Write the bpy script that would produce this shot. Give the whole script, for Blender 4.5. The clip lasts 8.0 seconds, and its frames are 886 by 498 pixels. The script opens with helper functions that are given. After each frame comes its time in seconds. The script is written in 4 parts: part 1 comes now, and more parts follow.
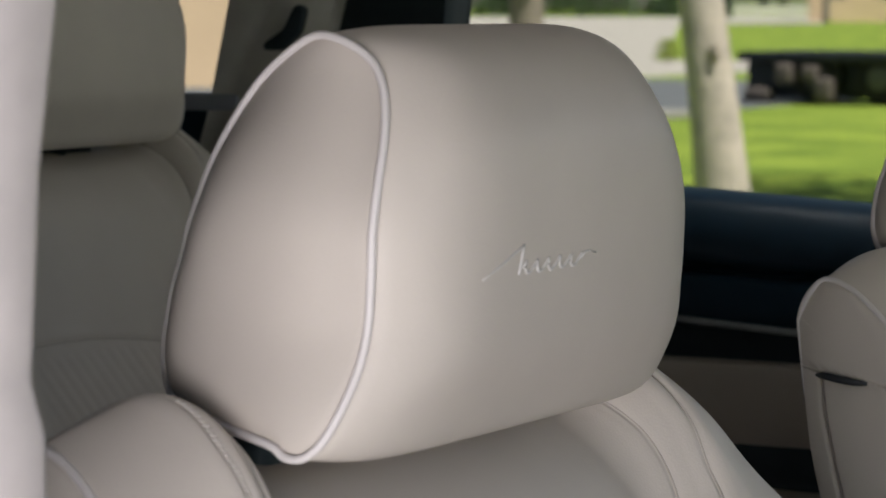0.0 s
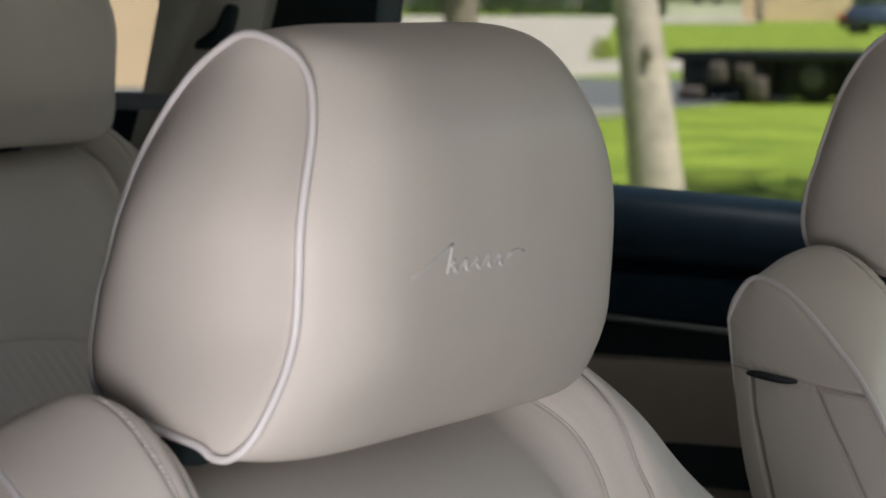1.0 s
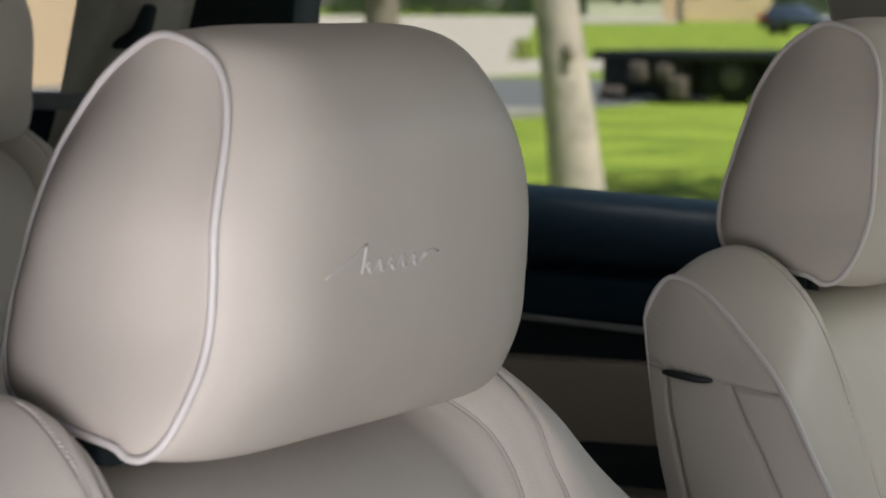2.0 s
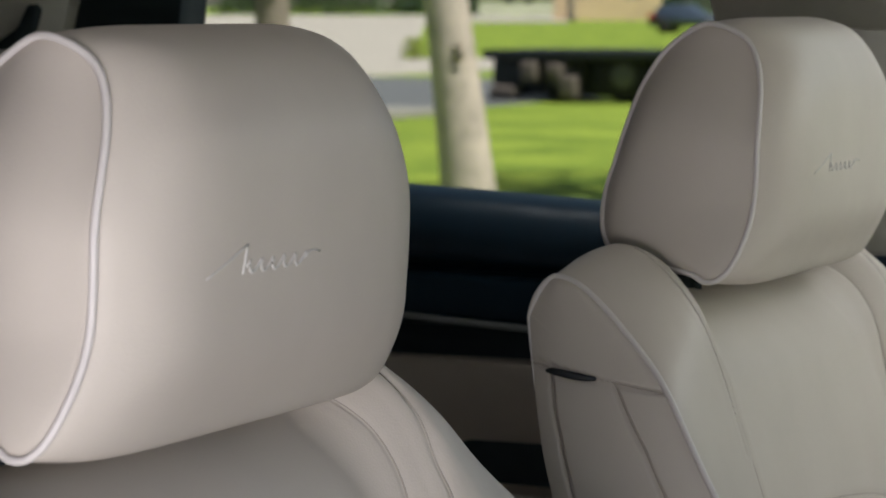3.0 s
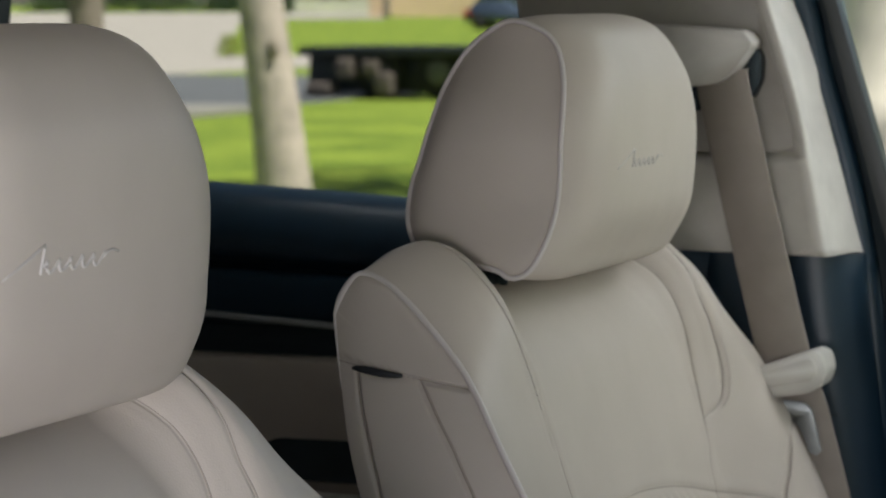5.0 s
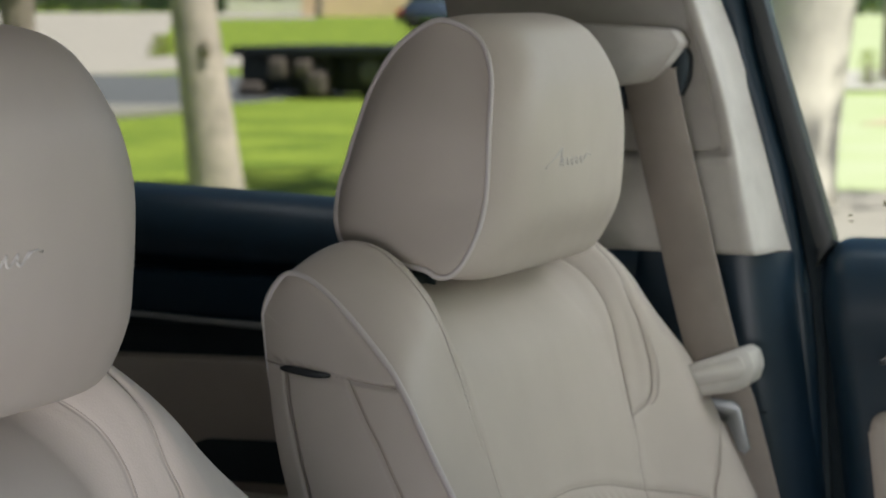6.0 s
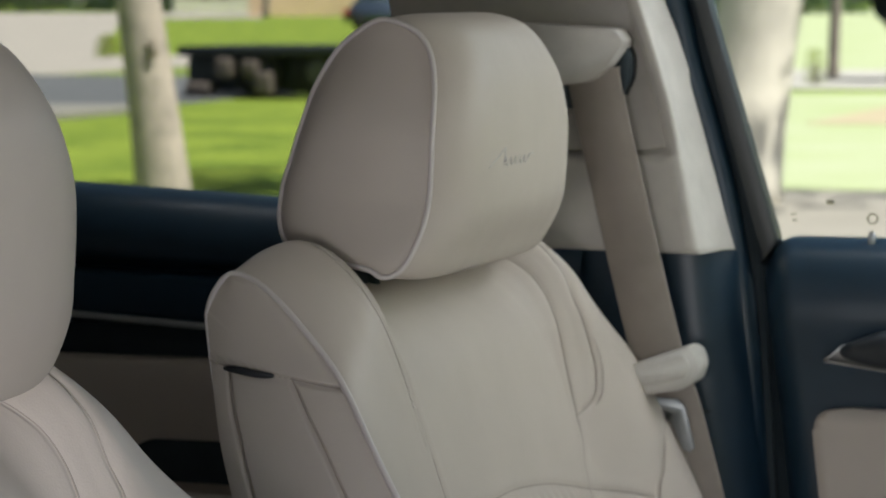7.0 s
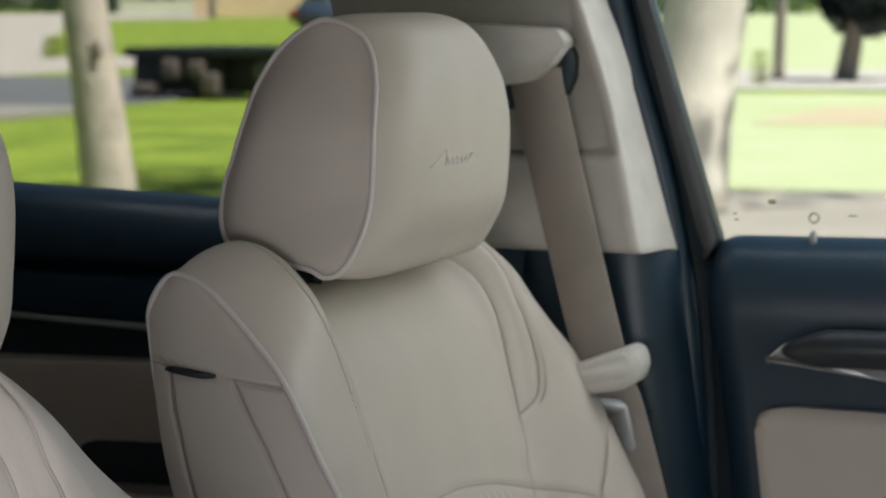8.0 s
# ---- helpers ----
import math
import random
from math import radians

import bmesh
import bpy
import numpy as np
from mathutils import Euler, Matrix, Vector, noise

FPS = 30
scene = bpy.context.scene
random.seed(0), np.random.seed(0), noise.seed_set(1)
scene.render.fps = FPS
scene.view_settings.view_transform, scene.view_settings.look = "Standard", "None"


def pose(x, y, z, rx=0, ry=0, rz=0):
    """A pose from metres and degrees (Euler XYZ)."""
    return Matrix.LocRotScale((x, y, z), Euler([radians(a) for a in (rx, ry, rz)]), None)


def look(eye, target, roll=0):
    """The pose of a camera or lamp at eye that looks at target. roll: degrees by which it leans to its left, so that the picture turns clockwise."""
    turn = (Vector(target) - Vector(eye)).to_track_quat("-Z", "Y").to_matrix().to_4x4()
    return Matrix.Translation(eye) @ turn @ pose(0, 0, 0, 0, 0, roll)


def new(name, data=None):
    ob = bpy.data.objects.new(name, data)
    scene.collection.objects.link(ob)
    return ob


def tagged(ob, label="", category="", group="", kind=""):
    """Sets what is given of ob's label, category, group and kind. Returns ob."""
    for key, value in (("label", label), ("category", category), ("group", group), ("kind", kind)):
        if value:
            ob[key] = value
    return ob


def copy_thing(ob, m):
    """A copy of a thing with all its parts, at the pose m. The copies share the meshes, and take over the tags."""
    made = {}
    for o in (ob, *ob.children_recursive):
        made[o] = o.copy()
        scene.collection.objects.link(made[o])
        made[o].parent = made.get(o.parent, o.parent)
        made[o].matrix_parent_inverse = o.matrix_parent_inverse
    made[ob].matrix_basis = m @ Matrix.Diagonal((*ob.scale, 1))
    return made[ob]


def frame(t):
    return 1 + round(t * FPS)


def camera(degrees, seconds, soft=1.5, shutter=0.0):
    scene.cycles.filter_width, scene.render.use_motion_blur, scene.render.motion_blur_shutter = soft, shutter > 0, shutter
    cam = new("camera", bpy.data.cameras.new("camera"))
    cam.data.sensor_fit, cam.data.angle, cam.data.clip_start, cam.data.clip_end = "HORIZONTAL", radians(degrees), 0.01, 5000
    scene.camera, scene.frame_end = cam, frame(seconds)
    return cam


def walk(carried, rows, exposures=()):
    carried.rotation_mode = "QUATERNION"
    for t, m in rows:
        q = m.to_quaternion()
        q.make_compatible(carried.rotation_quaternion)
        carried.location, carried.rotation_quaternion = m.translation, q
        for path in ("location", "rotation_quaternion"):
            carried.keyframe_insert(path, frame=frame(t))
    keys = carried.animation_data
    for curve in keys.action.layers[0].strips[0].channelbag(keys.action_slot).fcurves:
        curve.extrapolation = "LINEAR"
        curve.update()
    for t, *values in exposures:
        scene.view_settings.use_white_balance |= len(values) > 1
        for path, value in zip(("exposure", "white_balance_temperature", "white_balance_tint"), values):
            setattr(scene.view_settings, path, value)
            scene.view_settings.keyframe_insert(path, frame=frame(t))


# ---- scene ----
# ---------------------------------------------------------------- camera and walk
cam = camera(17.15, 8.0)
cam.data.dof.use_dof, cam.data.dof.focus_distance, cam.data.dof.aperture_fstop = True, 1.62, 20.0
ROWS = [
    (0.0, 0.0000, 0.0000, 1.5000, 29.373, -4.737, -0.021),
    (0.5, 0.0005, 0.0026, 1.4996, 28.745, -4.736, 0.023),
    (1.0, 0.0012, 0.0039, 1.4996, 28.101, -4.749, 0.017),
    (1.5, 0.0029, 0.0036, 1.4998, 27.434, -4.754, 0.013),
    (3.0, 0.0129, -0.0016, 1.5009, 24.454, -4.768, -0.033),
    (3.5, 0.0158, -0.0015, 1.5010, 23.414, -4.784, 0.116),
    (4.0, 0.0171, -0.0011, 1.5012, 22.500, -4.796, 0.127),
    (4.5, 0.0191, -0.0005, 1.5016, 21.646, -4.819, 0.161),
    (6.0, 0.0244, 0.0021, 1.5016, 19.565, -4.851, 0.257),
    (6.5, 0.0256, 0.0034, 1.5014, 19.011, -4.858, 0.343),
    (7.0, 0.0266, 0.0041, 1.5013, 18.536, -4.860, 0.303),
    (7.5, 0.0281, 0.0042, 1.5012, 18.050, -4.858, 0.320),
    (8.0, 0.0304, 0.0042, 1.5008, 17.497, -4.851, 0.335),
]
walk(cam, [(t, pose(x, y, z, 90 + pitch, roll, yaw)) for t, x, y, z, yaw, pitch, roll in ROWS])

# ---------------------------------------------------------------- world, sun, lights
world = bpy.data.worlds.new("sky")
scene.world = world
world.use_nodes = True
wn = world.node_tree.nodes
sky = wn.new("ShaderNodeTexSky")
sky.sky_type, sky.sun_disc = "NISHITA", False
sky.sun_elevation, sky.sun_rotation = radians(60), radians(102)
wn["Background"].inputs["Strength"].default_value = 0.052
world.node_tree.links.new(sky.outputs["Color"], wn["Background"].inputs["Color"])

sun = new("sun", bpy.data.lights.new("sun", "SUN"))
sun.data.energy, sun.data.angle, sun.data.color = 5.0, radians(0.6), (1.0, 0.97, 0.92)
sun.matrix_world = look((0, 0, 0), (-math.sin(radians(102)) * math.cos(radians(60)), -math.cos(radians(102)) * math.cos(radians(60)), -math.sin(radians(60))))


def fill_lamp(name, eye, target, sx, sy, watts, colour, spread=180):
    """An added lamp that stands in for daylight through one of the car's openings."""
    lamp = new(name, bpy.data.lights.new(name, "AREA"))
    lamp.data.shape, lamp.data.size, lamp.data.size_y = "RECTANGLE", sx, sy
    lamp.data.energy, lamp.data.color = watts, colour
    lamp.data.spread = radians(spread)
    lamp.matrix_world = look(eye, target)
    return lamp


# Unseen fill outside the open doorway, placed to brighten the near headrest.
fill_lamp("door_opening_daylight", (-0.36, 0.42, 1.25), (-0.67, 1.05, 1.41), 0.40, 0.26, 1.3, (1.0, 0.955, 0.985), 110)
# Unseen fill for the far seat; its narrow spread spares the near seat.
fill_lamp("windscreen_daylight", (0.35, 2.22, 1.58), (-0.6, 2.02, 1.28), 0.5, 0.4, 0.30, (0.97, 1.0, 0.80), 62)
# Unseen fill added to brighten the pillar's forward face.
fill_lamp("side_window_daylight", (-0.20, 2.375, 1.67), (-0.57, 2.35, 1.40), 0.16, 0.24, 0.9, (0.93, 0.97, 1.0))
# Unseen fill added to lift the far door tops.
fill_lamp("far_window_daylight", (-0.45, 2.44, 1.66), (-0.45, 2.37, 1.22), 1.4, 0.10, 1.2, (0.90, 0.96, 1.0))
scene.view_settings.exposure = 0.72


# ---------------------------------------------------------------- materials
def material(name, colour, rough=0.5, metal=0.0, vary=0.08, scale=30.0, fine=600.0, bump=0.05, depth=0.001, second=None, spec=0.5, coat=0.0):
    """Base colour with broad and fine variation and a fine relief."""
    m = bpy.data.materials.new(name)
    m.use_nodes = True
    n, l = m.node_tree.nodes, m.node_tree.links
    b = n["Principled BSDF"]
    b.inputs["Roughness"].default_value, b.inputs["Metallic"].default_value = rough, metal
    b.inputs["Specular IOR Level"].default_value, b.inputs["Coat Weight"].default_value = spec, coat
    tc = n.new("ShaderNodeTexCoord")
    big, small = n.new("ShaderNodeTexNoise"), n.new("ShaderNodeTexNoise")
    big.inputs["Scale"].default_value, big.inputs["Detail"].default_value = scale, 4
    small.inputs["Scale"].default_value, small.inputs["Detail"].default_value = fine, 3
    mix = n.new("ShaderNodeMix")
    mix.data_type = "RGBA"
    c2 = second or tuple(max(0, c * (1 - 2 * vary)) for c in colour)
    mix.inputs["A"].default_value, mix.inputs["B"].default_value = (*colour, 1), (*c2, 1)
    ramp = n.new("ShaderNodeMapRange")
    ramp.inputs["From Min"].default_value, ramp.inputs["From Max"].default_value = 0.35, 0.7
    add = n.new("ShaderNodeMath")
    add.operation = "MULTIPLY_ADD"
    add.inputs[1].default_value = 0.3
    l.new(tc.outputs["Object"], big.inputs["Vector"])
    l.new(tc.outputs["Object"], small.inputs["Vector"])
    l.new(small.outputs["Fac"], add.inputs[0])
    l.new(big.outputs["Fac"], add.inputs[2])
    ramp.inputs["From Min"].default_value, ramp.inputs["From Max"].default_value = 0.45, 0.85
    l.new(add.outputs[0], ramp.inputs["Value"])
    l.new(ramp.outputs["Result"], mix.inputs["Factor"])
    l.new(mix.outputs["Result"], b.inputs["Base Color"])
    if bump:
        bp = n.new("ShaderNodeBump")
        bp.inputs["Strength"].default_value, bp.inputs["Distance"].default_value = bump, depth
        l.new(small.outputs["Fac"], bp.inputs["Height"])
        l.new(bp.outputs["Normal"], b.inputs["Normal"])
    return m


def leather(name, colour, rough=0.5):
    """Fine-grained automotive leather: pebble cells, soft broad creases."""
    m = material(name, colour, rough, vary=0.035, scale=14, fine=900, bump=0.0, spec=0.25)
    n, l = m.node_tree.nodes, m.node_tree.links
    b = n["Principled BSDF"]
    tc, cell, soft = n.new("ShaderNodeTexCoord"), n.new("ShaderNodeTexVoronoi"), n.new("ShaderNodeTexNoise")
    cell.inputs["Scale"].default_value, soft.inputs["Scale"].default_value = 900, 22
    soft.inputs["Detail"].default_value = 2
    b1, b2 = n.new("ShaderNodeBump"), n.new("ShaderNodeBump")
    b1.inputs["Strength"].default_value, b1.inputs["Distance"].default_value = 0.22, 0.0003
    b2.inputs["Strength"].default_value, b2.inputs["Distance"].default_value = 0.18, 0.004
    l.new(tc.outputs["Object"], cell.inputs["Vector"])
    l.new(tc.outputs["Object"], soft.inputs["Vector"])
    l.new(cell.outputs["Distance"], b1.inputs["Height"])
    l.new(soft.outputs["Fac"], b2.inputs["Height"])
    l.new(b2.outputs["Normal"], b1.inputs["Normal"])
    l.new(b1.outputs["Normal"], b.inputs["Normal"])
    return m


def glass(name, tint):
    m = bpy.data.materials.new(name)
    m.use_nodes = True
    n, l = m.node_tree.nodes, m.node_tree.links
    n.remove(n["Principled BSDF"])
    clear, gloss, mix, fr = n.new("ShaderNodeBsdfTransparent"), n.new("ShaderNodeBsdfGlossy"), n.new("ShaderNodeMixShader"), n.new("ShaderNodeFresnel")
    clear.inputs["Color"].default_value, gloss.inputs["Roughness"].default_value = (*tint, 1), 0.02
    fr.inputs["IOR"].default_value = 1.12
    l.new(fr.outputs[0], mix.inputs["Fac"])
    l.new(clear.outputs[0], mix.inputs[1])
    l.new(gloss.outputs[0], mix.inputs[2])
    l.new(mix.outputs[0], n["Material Output"].inputs["Surface"])
    return m


LEATHER = leather("beige_leather", (0.500, 0.449, 0.402))
PIPING = leather("pale_piping_leather", (0.58, 0.54, 0.525), 0.42)
THREAD = material("pale_thread", (0.60, 0.55, 0.51), 0.6, fine=2500, bump=0.3, depth=0.0003)
# Darker than the leather, to draw the shadow in the seams.
SEAM_SHADE = material("taupe_seam_shade", (0.38, 0.335, 0.295), 0.8, fine=2500, bump=0.3, depth=0.0003)
SILK = material("silver_embroidery_thread", (0.54, 0.52, 0.50), 0.8, fine=3000, bump=0.3, depth=0.0003)
CLOTH_TAG = material("black_woven_tag", (0.012, 0.014, 0.018), 0.6, fine=1500)
# Pillar trim's beige plastic, coloured darker to offset the nearby fill lamp.
NEAR_TRIM = material("beige_plastic_lamp_offset", (0.37, 0.337, 0.325), 0.5, fine=1200, bump=0.12, depth=0.0004, spec=0.4)
TRIM = material("beige_grained_plastic", (0.60, 0.575, 0.53), 0.5, fine=1200, bump=0.12, depth=0.0004, spec=0.4)
# Darker copy of TRIM; the shade on belt guide and cover is in its colour.
SHADED_TRIM = material("shaded_beige_grained_plastic", (0.42, 0.39, 0.355), 0.5, fine=1200, bump=0.12, depth=0.0004, spec=0.4)
NAVY = material("dark_navy_soft_plastic", (0.011, 0.031, 0.053), 0.36, fine=1300, bump=0.2, depth=0.0004, spec=0.5)
BLACK = material("black_rubber", (0.026, 0.038, 0.046), 0.6, fine=900, bump=0.15, depth=0.0005, spec=0.25)
FRAME = material("dark_grey_painted_door_frame", (0.026, 0.031, 0.033), 0.4, fine=800)

PADDED = leather("dark_navy_padded_vinyl", (0.011, 0.031, 0.053), 0.33)
LEDGE = material("blue_grey_ledge_plastic", (0.34, 0.36, 0.42), 0.4, bump=0.0)
HANDLE = material("dark_slate_handle_plastic", (0.020, 0.025, 0.032), 0.34, fine=900)
SATIN = material("satin_silver_trim", (0.64, 0.64, 0.65), 0.34, 0.5, bump=0.0)
SILVER = material("satin_silver_plastic", (0.36, 0.38, 0.39), 0.35, 0.4, bump=0.0)
WEB = material("taupe_belt_webbing", (0.28, 0.24, 0.21), 0.7, fine=1800, bump=0.5, depth=0.0006)
HEADLINER = material("pale_headliner_cloth", (0.55, 0.53, 0.49), 0.9, fine=1500, bump=0.3)
CARPET = material("dark_carpet", (0.05, 0.045, 0.042), 0.95, fine=700, bump=0.5, depth=0.003)
PAINT = material("dark_car_paint", (0.02, 0.024, 0.03), 0.25, coat=1.0, bump=0.0)
TINTED = glass("tinted_glass", (0.77, 0.77, 0.74))
MARK = glass("translucent_glass_print", (0.62, 0.62, 0.55))
CLEAR = glass("clear_glass", (0.95, 0.97, 0.95))
PRIVACY = glass("dark_privacy_glass", (0.10, 0.11, 0.11))


# ---------------------------------------------------------------- mesh helpers
BASE = {}


def thing(name, at, label, category, group="", kind=""):
    ob = tagged(new(name), label, category, group, kind)
    ob.empty_display_size = 0.05
    ob.location = at
    BASE[ob.name] = Vector(at)
    return ob


def finish(bm, at, name, mat, smooth=True):
    bmesh.ops.recalc_face_normals(bm, faces=bm.faces)
    for v in bm.verts:
        v.co -= at
    me = bpy.data.meshes.new(name)
    for f in bm.faces:
        f.smooth = smooth
    bm.to_mesh(me)
    bm.free()
    me.materials.append(mat)
    return me


def part(name, bm, mat, parent, label="", smooth=True):
    """Links a mesh given in world places as one part of a thing, or of a part of it."""
    at = BASE[parent.name]
    ob = new(name, finish(bm, at, name, mat, smooth))
    ob.parent = parent
    BASE[ob.name] = at
    return tagged(ob, label)


def solid(name, bm, mat, label, category, at=(0, 0, 0), kind="", smooth=True, group=""):
    """A thing that is a single mesh."""
    ob = new(name, finish(bm, Vector(at), name, mat, smooth))
    ob.location = at
    BASE[ob.name] = Vector(at)
    return tagged(ob, label, category, group, kind)


def sheet(bm, rows, close_u=False, close_v=False):
    """Faces over a grid of points."""
    vs = [[bm.verts.new(p) for p in row] for row in rows]
    nr, nc = len(vs), len(vs[0])
    for i in range(nr if close_u else nr - 1):
        for j in range(nc if close_v else nc - 1):
            a, b, c, d = vs[i][j], vs[i][(j + 1) % nc], vs[(i + 1) % nr][(j + 1) % nc], vs[(i + 1) % nr][j]
            bm.faces.new((a, b, c, d))
    return vs


def tube(bm, pts, r, closed=False, seg=10, flat=1.0, up=(0, 0, 1)):
    pts = [Vector(p) for p in pts]
    n, rows = len(pts), []
    for i, p in enumerate(pts):
        a = pts[(i - 1) % n] if closed else pts[max(i - 1, 0)]
        b = pts[(i + 1) % n] if closed else pts[min(i + 1, n - 1)]
        t = (b - a).normalized()
        s = t.cross(Vector(up))
        s = (s if s.length > 1e-4 else t.cross(Vector((1, 0, 0)))).normalized()
        u = s.cross(t).normalized()
        rr = r[i] if isinstance(r, (list, tuple)) else r
        rows.append([p + s * math.cos(k * math.tau / seg) * rr + u * math.sin(k * math.tau / seg) * rr * flat for k in range(seg)])
    vs = sheet(bm, rows, closed, True)
    if not closed:
        bm.faces.new(vs[0])
        bm.faces.new(vs[-1])
    return bm


def spline(pts, n, closed=False):
    """Smooth curve through a few points."""
    P = [Vector(p) for p in pts]
    m, out = len(P), []
    spans = m if closed else m - 1
    for k in range(n):
        u = k * spans / (n if closed else n - 1)
        i = min(int(u), spans - 1)
        f = u - i
        g = (lambda j: P[j % m]) if closed else (lambda j: P[min(max(j, 0), m - 1)])
        a, b, c, d = g(i - 1), g(i), g(i + 1), g(i + 2)
        out.append(0.5 * ((2 * b) + (c - a) * f + (2 * a - 5 * b + 4 * c - d) * f * f + (3 * b - a - 3 * c + d) * f ** 3))
    return out


def block(bm, lo, hi, bevel=0.004, seg=2):
    """A bevelled box between two corners."""
    r = bmesh.ops.create_cube(bm, size=1)["verts"]
    for v in r:
        v.co = Vector([lo[i] + (v.co[i] + 0.5) * (hi[i] - lo[i]) for i in range(3)])
    if bevel:
        es = list({e for v in r for e in v.link_edges})
        bmesh.ops.bevel(bm, geom=es, offset=bevel, segments=seg, affect="EDGES", profile=0.5)
    return bm


def plate(bm, poly, y0, y1, bevel=0.004, seg=3):
    """A polygon of (x, z) made y0..y1 thick, with rounded rims."""
    a = [bm.verts.new((x, y0, z)) for x, z in poly]
    b = [bm.verts.new((x, y1, z)) for x, z in poly]
    n = len(poly)
    fs = [bm.faces.new(a), bm.faces.new(b[::-1])]
    for i in range(n):
        fs.append(bm.faces.new((a[i], b[i], b[(i + 1) % n], a[(i + 1) % n])))
    if bevel:
        rim = [e for e in fs[0].edges]
        bmesh.ops.bevel(bm, geom=rim, offset=bevel, segments=seg, affect="EDGES", profile=0.5)
    return bm


def rounded(poly, r, n=6):
    """The polygon with its corners rounded."""
    out, m = [], len(poly)
    for i in range(m):
        p, a, b = Vector(poly[i]), Vector(poly[i - 1]), Vector(poly[(i + 1) % m])
        ra = min(r, (a - p).length * 0.45, (b - p).length * 0.45)
        s, e = p + (a - p).normalized() * ra, p + (b - p).normalized() * ra
        for k in range(n + 1):
            f = k / n
            out.append(tuple((1 - f) ** 2 * s + 2 * f * (1 - f) * p + f * f * e))
    return out


def sweep(bm, profile, xs, shape=lambda x, y, z: (x, y, z)):
    """A (y, z) profile drawn along x."""
    return sheet(bm, [[shape(x, y, z) for y, z in profile] for x in xs])


def step(a, b, x):
    f = min(max((x - a) / (b - a), 0), 1)
    return f * f * (3 - 2 * f)


def near_line(p, line):
    """Distance of a 2D point from a polyline."""
    best = 9.0
    for (ax, ay), (bx, by) in zip(line, line[1:]):
        dx, dy = bx - ax, by - ay
        f = min(max(((p[0] - ax) * dx + (p[1] - ay) * dy) / (dx * dx + dy * dy), 0), 1)
        best = min(best, math.hypot(p[0] - ax - f * dx, p[1] - ay - f * dy))
    return best


def gaps(u, w, line):
    """Distances of many 2D points from a polyline."""
    best = np.full(len(u), 9.0)
    for (ax, ay), (bx, by) in zip(line, line[1:]):
        dx, dy = bx - ax, by - ay
        f = np.clip(((u - ax) * dx + (w - ay) * dy) / (dx * dx + dy * dy), 0, 1)
        best = np.minimum(best, np.hypot(u - ax - f * dx, w - ay - f * dy))
    return best


# ---------------------------------------------------------------- the seat
SEAT_Y, FLOOR_Z = 1.178, 0.45
REST_B = 0.0264                 # forward bulge of the headrest's face
REST = [(-0.6641, 1.4875), (-0.6428, 1.4823), (-0.6284, 1.4710), (-0.6193, 1.4501), (-0.6154, 1.4242), (-0.6150, 1.3955), (-0.6166, 1.3685),
        (-0.6205, 1.3440), (-0.6282, 1.3240), (-0.6375, 1.3145), (-0.6475, 1.3132), (-0.6580, 1.3178), (-0.6882, 1.3218), (-0.7237, 1.3279), (-0.7371, 1.3457),
        (-0.7372, 1.3690), (-0.7294, 1.3908), (-0.7211, 1.4153), (-0.7135, 1.4421), (-0.7006, 1.4657), (-0.6834, 1.4796)]


def rest_half(x, z):
    """Half the headrest's width: narrower towards the top and the rear."""
    return 0.1443 - 0.0371 * step(1.40, 1.50, z) - 0.0341 * step(0.64, 0.75, -x) + 0.0154 * step(-1.37, -1.31, -z)


def bulge(x, z):
    """How far the middle of the face stands before the pipings at a height."""
    return REST_B * step(-0.700, -0.640, x) * (1 - 0.214 * step(1.44, 1.49, z)) * (1 - 0.378 * step(-1.36, -1.31, -z))


def rest_surface(n=120, ns=61):
    """Rows of the headrest's cover from piping to piping."""
    loop = spline([(x, z, 0) for x, z in REST], n, True)
    rows = []
    for i in range(ns):
        u = 2 * i / (ns - 1) - 1
        s = math.copysign(1 - (1 - abs(u)) ** 1.35, u)
        k = 1 - abs(s) ** 7.0 - 0.07 * math.exp(-((1 - abs(s)) / 0.016) ** 2)
        rows.append([Vector((p.x + k * (bulge(p.x, p.y) - 0.012 * step(0.68, 0.73, -p.x)), SEAT_Y + s * rest_half(p.x, p.y), p.y + k * (0.0041 * step(1.45, 1.487, p.y) - 0.0050 * step(-1.33, -1.31, -p.y)))) for p in loop])
    return loop, rows


def rest_front(y, z):
    """x of the headrest's front at a place across and up."""
    loop = spline([(x, z_, 0) for x, z_ in REST], 240, True)
    p = min((q for q in loop if q.x > -0.665), key=lambda q: abs(q.y - z))
    return p.x + bulge(p.x, p.y) * (1 - abs((y - SEAT_Y) / rest_half(p.x, p.y)) ** 7.0)


